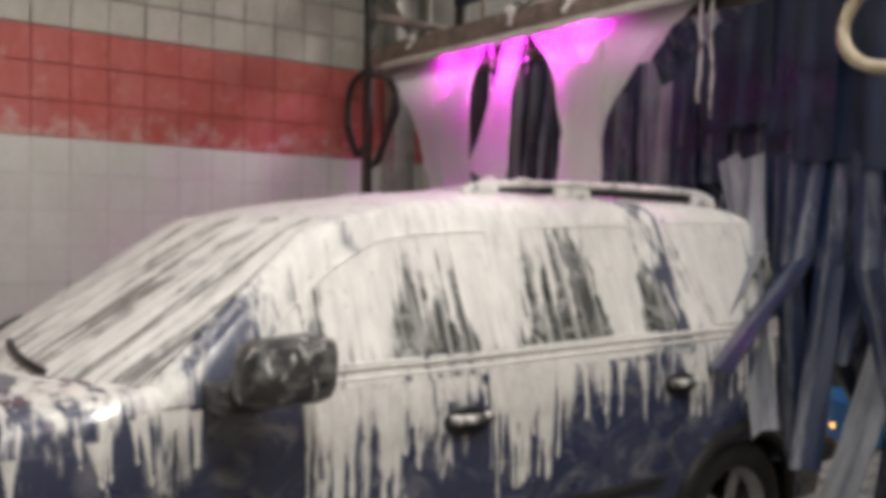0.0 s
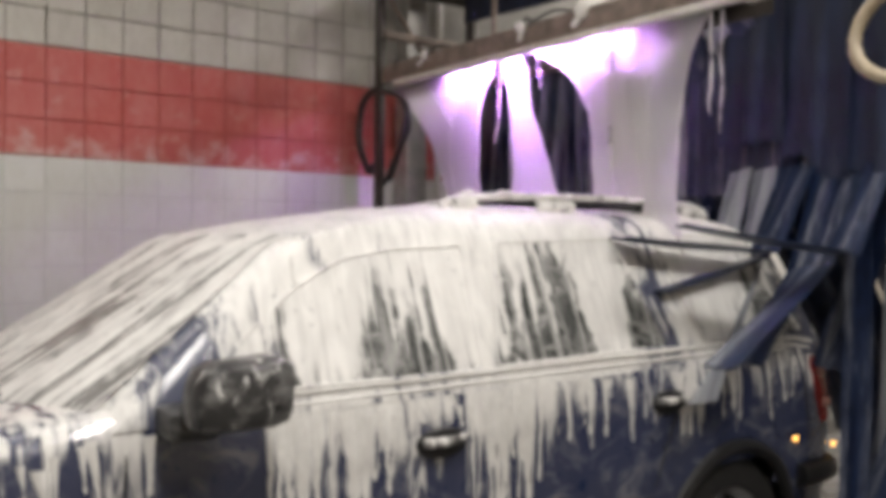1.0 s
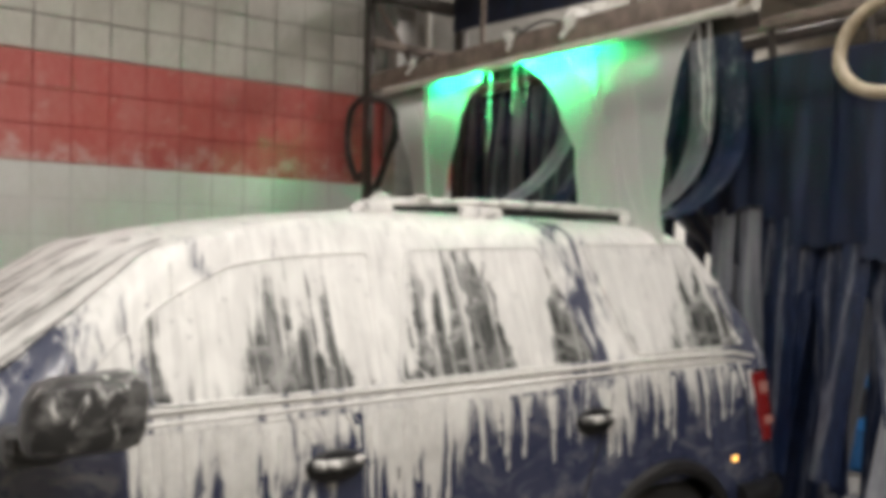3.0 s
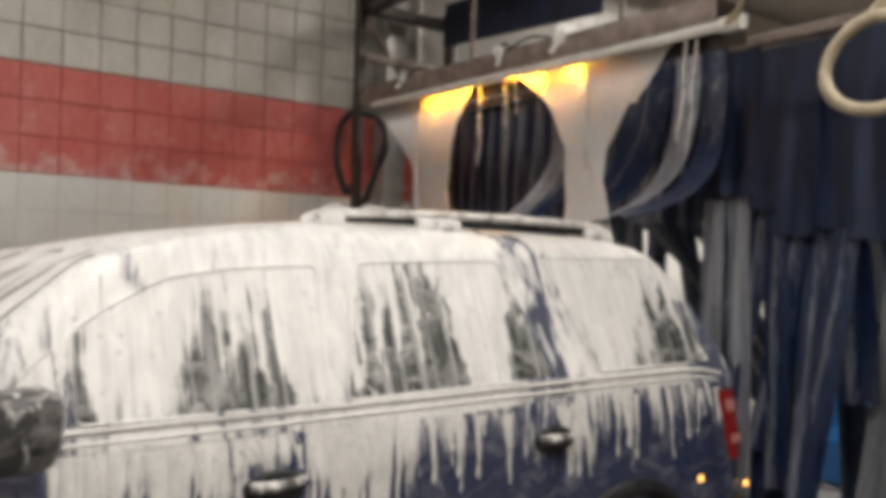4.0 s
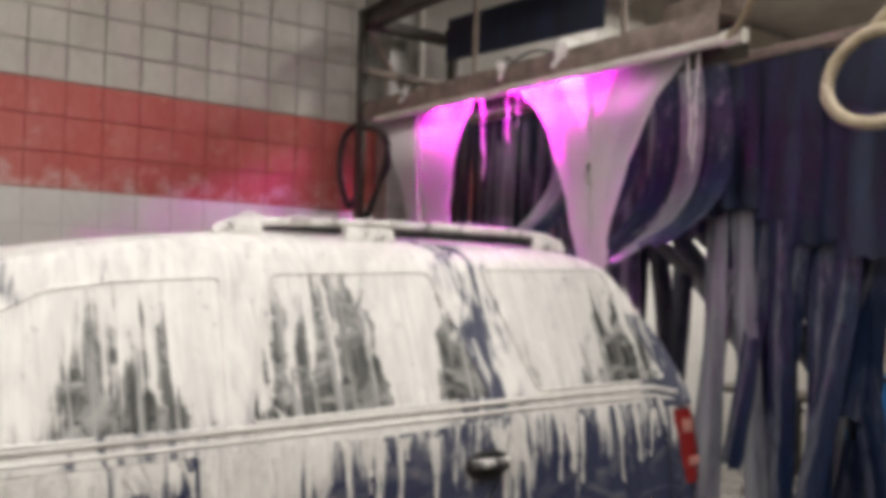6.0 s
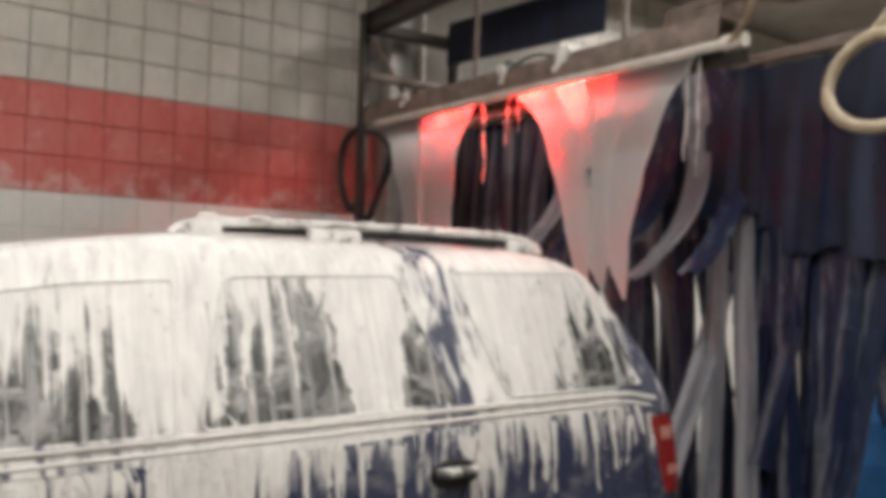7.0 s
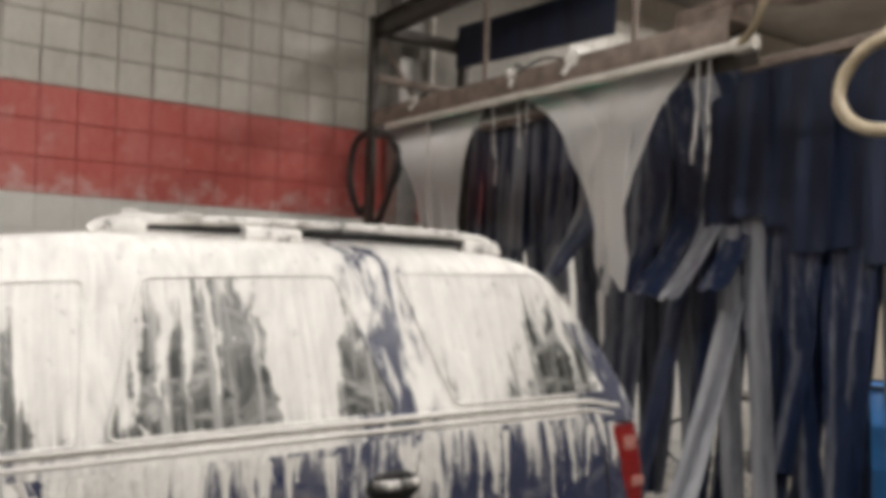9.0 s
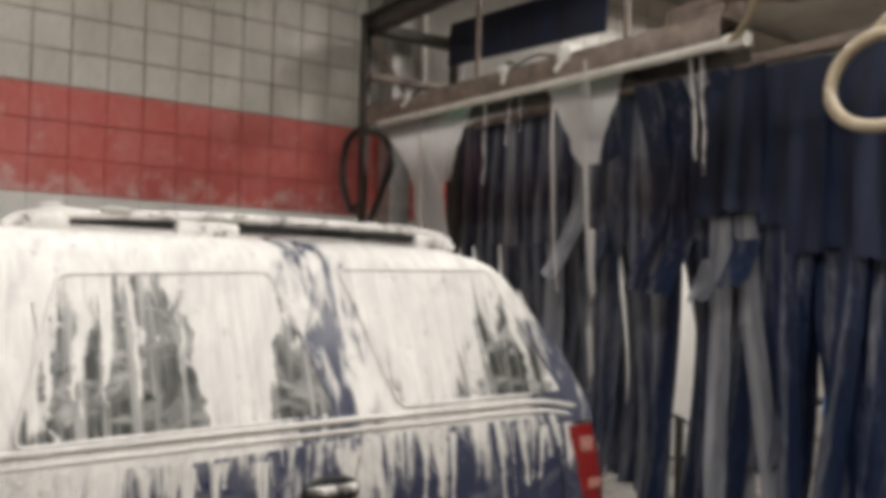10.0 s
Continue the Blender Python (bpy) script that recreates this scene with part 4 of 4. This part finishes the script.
for x_mid, spread, count, reach in ((1.42, 0.30, 16, 0.40), (2.2, 0.38, 26, 0.42), (3.1, 0.36, 16, 0.36)):
    for _ in range(count):
        x = x_mid + rng.uniform(-spread, spread)
        z0 = rng.uniform(1.36, 1.54)
        length = min(reach * rng.uniform(0.5, 1.0), z0 - 1.17)
        sway, r = rng.uniform(0.0, 0.05) * (x - 1.2) * 0.6, rng.uniform(0.004, 0.010)
        run_down(bm, [(x + sway * k / 13 + rng.uniform(-0.001, 0.001), glass_y(z0 - length * k / 13) - 0.005, z0 - length * k / 13) for k in range(14)], r)
foam_runs = part("running_foam", bm, MAT_FOAM_THICK, car, "runs of white foam down the flank")
tagged(foam_runs, kind="stuff")
# lumps of foam lying along the roof rail and roof edge
bm = bmesh.new()
for k in range(26):
    x = rng.uniform(1.9, 3.2)
    y = CY - 0.52 + rng.uniform(-0.03, 0.06)
    r = rng.uniform(0.008, 0.017)
    made = bmesh.ops.create_icosphere(bm, subdivisions=2, radius=r, matrix=Matrix.LocRotScale((x, y, 1.732 + rng.uniform(-0.008, 0.006)), None, (3.2, 1.2, 0.6)))
    for v in made["verts"]:
        v.co += Vector((1, 1, 1)) * 0.006 * noise.noise(v.co * 40)
foam_lumps = part("roof_foam", bm, MAT_FOAM_THICK, car, "lumps of white foam along the roof rail")
tagged(foam_lumps, kind="stuff")

# ---- tiles on the wall, piece by piece ----
TILE, GX0, GZ0 = 0.2, 0.742, 1.9876


def tile_verts(w, h, d, b):
    return [(-w, 0, -h), (w, 0, -h), (w, 0, h), (-w, 0, h), (-w, -d + b, -h), (w, -d + b, -h), (w, -d + b, h), (-w, -d + b, h), (-w + b, -d, -h + b), (w - b, -d, -h + b), (w - b, -d, h - b), (-w + b, -d, h - b)]


TILE_FACES = [(0, 1, 5, 4), (1, 2, 6, 5), (2, 3, 7, 6), (3, 0, 4, 7), (4, 5, 9, 8), (5, 6, 10, 9), (6, 7, 11, 10), (7, 4, 8, 11), (8, 9, 10, 11)]
meshes = {}
for key, mat in (("white", MAT_TILE), ("red", MAT_RED), ("low", MAT_TILE_LOW)):
    me = bpy.data.meshes.new(key + "_tile")
    me.from_pydata(tile_verts(0.0962, 0.0962, 0.014, 0.003), [], TILE_FACES)
    me.materials.append(mat)
    meshes[key] = me


def tile_kind(j):
    return "white" if j >= 3 else "red" if j >= 0 else "low"


rng = random.Random(3)
rest = {"white": ([], []), "red": ([], []), "low": ([], [])}
for i in range(-28, 41):
    for j in range(-9, 11):
        x, z = GX0 + TILE * (i + 0.5), GZ0 + TILE * (j + 0.5)
        key = tile_kind(j)
        lift = rng.uniform(-0.0012, 0.0012)
        if -2 <= i <= 14 and -5 <= j <= 8:
            ob = new("tile", meshes[key])
            ob.parent = wall_north
            ob.matrix_world = pose(x + rng.uniform(-0.001, 0.001), WALL_Y + 0.014 + lift, z, rng.uniform(-0.25, 0.25), rng.uniform(-0.3, 0.3), rng.uniform(-0.25, 0.25))
        else:
            vs, fs = rest[key]
            o = len(vs)
            vs += [(x + a, WALL_Y + 0.014 + lift + b, z + c) for a, b, c in tile_verts(0.0962, 0.0962, 0.014, 0.003)]
            fs += [tuple(o + k for k in f) for f in TILE_FACES]
for key, (vs, fs) in rest.items():
    me = bpy.data.meshes.new("tiling")
    me.from_pydata(vs, [], fs)
    me.materials.append({"white": MAT_TILE, "red": MAT_RED, "low": MAT_TILE_LOW}[key])
    ob = new("tiling", me)
    ob.parent = wall_north
    tagged(ob, kind="stuff")
for key, z0, z1, mat in (("grout", 1.9876, 2.5876, MAT_GROUT_RED), ("grout", 0.0, 1.9876, MAT_GROUT_LOW)):
    part(key, box((WEST + EAST) / 2, WALL_Y + 0.0125, (z0 + z1) / 2, EAST - WEST, 0.011, z1 - z0 - 0.001), mat, wall_north, smooth=False)


# ---- what moves ----
def motions():
    travel = [(0, 0.0), (0.5, 0.074), (1, 0.153), (1.5, 0.23), (2, 0.312), (2.5, 0.389), (4, 0.605), (4.5, 0.678), (5, 0.758), (5.5, 0.835), (7, 1.044), (7.5, 1.102), (8, 1.158), (8.5, 1.22), (9, 1.297), (9.5, 1.39), (10, 1.482)]
    walk(car, [(t, pose(-d, 0, 0)) for t, d in travel])
    for w in [o for o in car.children if o.name.startswith("wheel")]:
        base = w.matrix_basis.copy()
        walk(w, [(t, base @ Matrix.Rotation(-d / 0.35, 4, "Y")) for t, d in travel])
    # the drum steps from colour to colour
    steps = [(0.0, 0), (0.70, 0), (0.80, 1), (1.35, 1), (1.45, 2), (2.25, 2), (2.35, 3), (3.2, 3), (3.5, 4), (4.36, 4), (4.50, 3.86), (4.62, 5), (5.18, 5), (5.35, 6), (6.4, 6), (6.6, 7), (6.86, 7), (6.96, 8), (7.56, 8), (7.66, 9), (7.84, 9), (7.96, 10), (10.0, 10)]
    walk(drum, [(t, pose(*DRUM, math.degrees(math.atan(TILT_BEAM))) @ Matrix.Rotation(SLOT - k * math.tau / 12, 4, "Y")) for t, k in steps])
    # foam sheets swing and turn: seconds, swing, slide, turn
    swings = {
        "left_rim": [(0, 0, -0.03, 0), (0.5, 1, 0, 0), (1.2, -8, 0, 0), (1.5, 3, 0, 0), (2, 15, 0, 0), (2.6, 13, 0, 0), (3.8, -8, 0, 0), (4, -10, 0, 0), (4.5, -13, 0, 0), (5, -4, 0, 0), (5.6, 3, 0, 0), (7, 10, 0, 0), (7.5, 11, 0, 0), (8, 14, 0, 0), (8.5, 13, 0, 0), (9, 2, 0, 0), (9.5, -8, -0.02, 0), (10, 2, -0.08, 0)],
        "gap_rim": [(0, -10, 0, 0), (0.5, -9, 0, 0), (1.2, -8, 0, 0), (2, 8, -0.02, 0), (2.6, 13, 0, 0), (3.8, 0, 0, 0), (5, 0, 0, 0), (7, -3, 0.02, 0), (8, 2, 0.01, 0), (9, 0, 0.02, 0), (9.5, -2, 0.04, 0), (10, 1, 0.11, 0)],
        "inner": [(0, 10, 0, 0), (0.5, 6, 0, 0), (1.2, -12, 0, 0), (1.6, 0, 0, 0), (2, 5, -0.01, 0), (2.6, -1, 0.03, 0), (3.8, -4, 0, 0), (4, -4, -0.02, 0), (5, 0, 0, 0), (5.6, 2, 0, 0), (7, 4, 0.03, 0), (7.5, 1, 0.02, 0), (8, -4, 0.02, 0), (9, -4, 0, 0), (9.5, -5, -0.06, 0), (9.8, 0, -0.1, -25), (10, 0, -0.09, -46, 0.20)],
        "corner": [(0, 0, 0, 0), (9.2, 0, 0, 0), (9.6, 0, 0.08, 0), (10, 0, 0.22, -46)],
        "middle": [(0, 10, 0, 0), (0.5, 6, 0, 0), (1.2, -15, 0, 0), (2, -14, 0, 0), (2.6, -18, 0, 0), (3.8, 1, 0, 0), (5, 0, 0, 0), (7, 0, 0, 0), (7.5, -1, 0, 0), (8, -5, 0, 0), (9.5, -3, 0.02, 0), (9.8, 0, 0.05, -30), (10, 0, 0.08, -46)],
        "outer": [(0, 15, 0.02, 0), (0.3, 14, 0.0, 0), (0.7, -4, 0, 0), (1.2, -22, -0.02, 0), (2, -22, -0.03, 0), (2.6, -25, -0.02, 0), (3.3, -6, 0, 0), (3.8, 5, 0.06, 0), (4, 5, 0.06, 0), (5, 1, 0.0, 0), (5.6, 2, 0, 0), (7, -5, -0.05, 0), (7.5, -5, -0.04, 0), (8, -5, -0.04, 0), (9, 0, 0.02, 0), (9.5, -7, 0.12, 0), (9.8, -3, 0.3, -25), (10, 0, 0.46, -46)],
        "column": [(0, 24, -0.05, 0), (0.5, 2, 0, 0), (1, -6, 0.04, 0), (1.5, -8, 0.08, 0), (2.0, 4, 0.40, -20), (2.4, 0, 0.72, -45), (10, 0, 0.72, -45)],
    }
    for key, rows in swings.items():
        ob = SHEETS[key]
        base = Matrix.Translation(ob.location)
        walk(ob, [(t, base @ pose(*(back or (0,)), slide + sum(back), 0, a, 0, turn)) for t, a, slide, turn, *back in rows])
    # a torn middle that comes down onto the car
    base = Matrix.Translation(SHEETS["filler"].location)
    walk(SHEETS["filler"], [(t, base @ pose(0, 0, z, a, 0, 0)) for t, z, a in ((0, 0, 9), (0.5, 0, 6), (1.2, 0, -6), (2, 0, -4), (2.7, 0, -8), (3.0, -0.2, -4), (3.4, -0.95, 0), (4.4, -2.3, -80), (5.0, -2.34, -88), (10, -2.34, -88))])
    for k, ob in enumerate(STRANDS):
        base = Matrix.Translation(ob.location)
        walk(ob, [(0.5 * n, base @ pose(0, 0, 0, 4 * math.sin(1.3 * n + k), 3 * math.sin(0.9 * n + 2 * k), 0)) for n in range(21)])
    walk(TAIL, [(t, Matrix.Translation(TAIL.location) @ pose(0, y, z)) for t, y, z in ((0, 0, 0), (7.0, 0, 0), (8.0, -0.03, -0.12), (9.0, -0.02, -0.45), (10.0, 0.0, -0.62))])
    # cloth strips: lifted by the passing car, then swaying
    lift = curve_of([(0, 46), (1, 34), (1.8, 20), (2.6, 4), (3.2, -8), (4.0, -3), (10, 0)])
    trail = curve_of([(0, -12), (1.5, -4), (2.4, 20), (3.0, 52), (3.8, 60), (4.5, 62), (5.5, 56), (6.5, 40), (7.5, 34), (8.5, 24), (9.3, 10), (10, 4)])
    for ob, y, top, side, k in DRAPED:
        walk(ob, [(0.5 * n, pose(-0.10, y, top, side * (0.5 + 0.5 * math.sin(0.9 * n + k)), 0.66 * trail(0.5 * n) * (1 - 0.05 * k) + 3 * math.sin(1.4 * n + 2 * k), 0)) for n in range(21)])
    sink = curve_of([(0, 0.14), (1.2, 0.12), (1.5, 0.0), (1.9, -0.20), (2.7, -0.18), (3.3, -0.08), (3.9, 0.0), (10, 0)])
    for k, ob in enumerate(HEADER_CLOTHS):
        base = Matrix.Translation(ob.location)
        walk(ob, [(0.25 * n, base @ pose(0, 0, sink(0.25 * n) + 0.012 * math.sin(0.5 * n + k), 0, 1.2 * math.sin(0.33 * n + 1.1 * k), 0)) for n in range(41)])
    # near strips: over the flank of the car at first, then falling free
    drag = curve_of([(0, 16), (0.5, 24), (1.0, 34), (1.5, 30), (2.0, 12), (2.5, -8), (3.0, 4), (10, 0)])
    curl = curve_of([(0, 10), (0.5, 22), (1.0, 40), (1.5, 46), (2.0, 28), (2.6, -10), (3.2, 6), (10, 0)])
    for k, (up, low, y) in enumerate(FLUNG):
        rows_up, rows_low = [], []
        for n in range(41):
            t = 0.25 * n
            gust = (1.0 if t < 2.2 else 0.35) * math.sin(2.7 * t + 1.9 * k)
            out = -(8 + 60 * max(0.0, y - 2.2)) * max(0.0, 1 - t / 2.2)
            spread = (-1, -6, 3, -4, 6, -3, 5)[k] * min(1.0, max(0.0, (t - 2.0) / 1.5))
            rows_up.append((t, pose(-0.03 + 0.02 * (k % 3), y - 3.0, -0.75, out + 0.7 * spread, drag(t) + (7 if t < 2.2 else 3) * gust, 0)))
            rows_low.append((t, pose(0, 0, -0.51, 0.5 * spread + 10 * gust * (1 if t < 2.2 else 0.3), curl(t) + (16 if t < 2.2 else 5) * gust, 0) @ pose(0, 0, 0.51)))
        walk(up, rows_up)
        walk(low, rows_low)
    late = curve_of([(0, 0), (6.0, 0), (7.0, 26), (8.5, 30), (9.2, 22), (10, 4)])
    held = curve_of([(0, 0), (2.4, 0), (3.0, 1), (6.0, 1), (7.0, 0.3), (7.6, 0), (10, 0)])
    push = curve_of([(0, 12), (1, 10), (1.6, 6), (2.3, 0), (10, 0)])
    for k, (up, low, y, long, deep, kind) in enumerate(STRIPS):
        rows_up, rows_low = [], []
        for n in range(41):
            t = 0.25 * n
            calm = 1.0 if t < 6 else 1.0 - 0.12 * (t - 6)
            wave = math.sin(1.9 * t + 0.9 * k) + 0.5 * math.sin(3.1 * t + 2.3 * k)
            if kind == "over":
                a = 2.5 * wave * calm
                b = -lift(t) + 5 * math.sin(2.3 * t + 1.7 * k) * calm * (1 if t > 3 else 0.4)
                c = 3 * math.sin(1.1 * t + k)
                if 19 < k < 26:
                    b -= 52 * held(t)
                if k in (22, 26):
                    b += late(t) * (1.0 if k == 26 else 0.5)
            else:
                a = 1.5 * wave * calm
                b = push(t) + 8 * math.sin(2.1 * t + 1.3 * k) * calm * (0.4 if t < 2 else 1.0)
                c = 8 * math.sin(1.5 * t + 2.1 * k) * calm
            rows_up.append((t, pose(deep, y - 3.0, min(sink(t), 0.0) - 0.17 if y < 2.62 else 0.0, 0.4 * c, a, 0)))
            rows_low.append((t, pose(0, 0, -long + 0.01, c, b, 0) @ pose(0, 0, long - 0.01)))
        walk(up, rows_up)
        walk(low, rows_low)


motions()
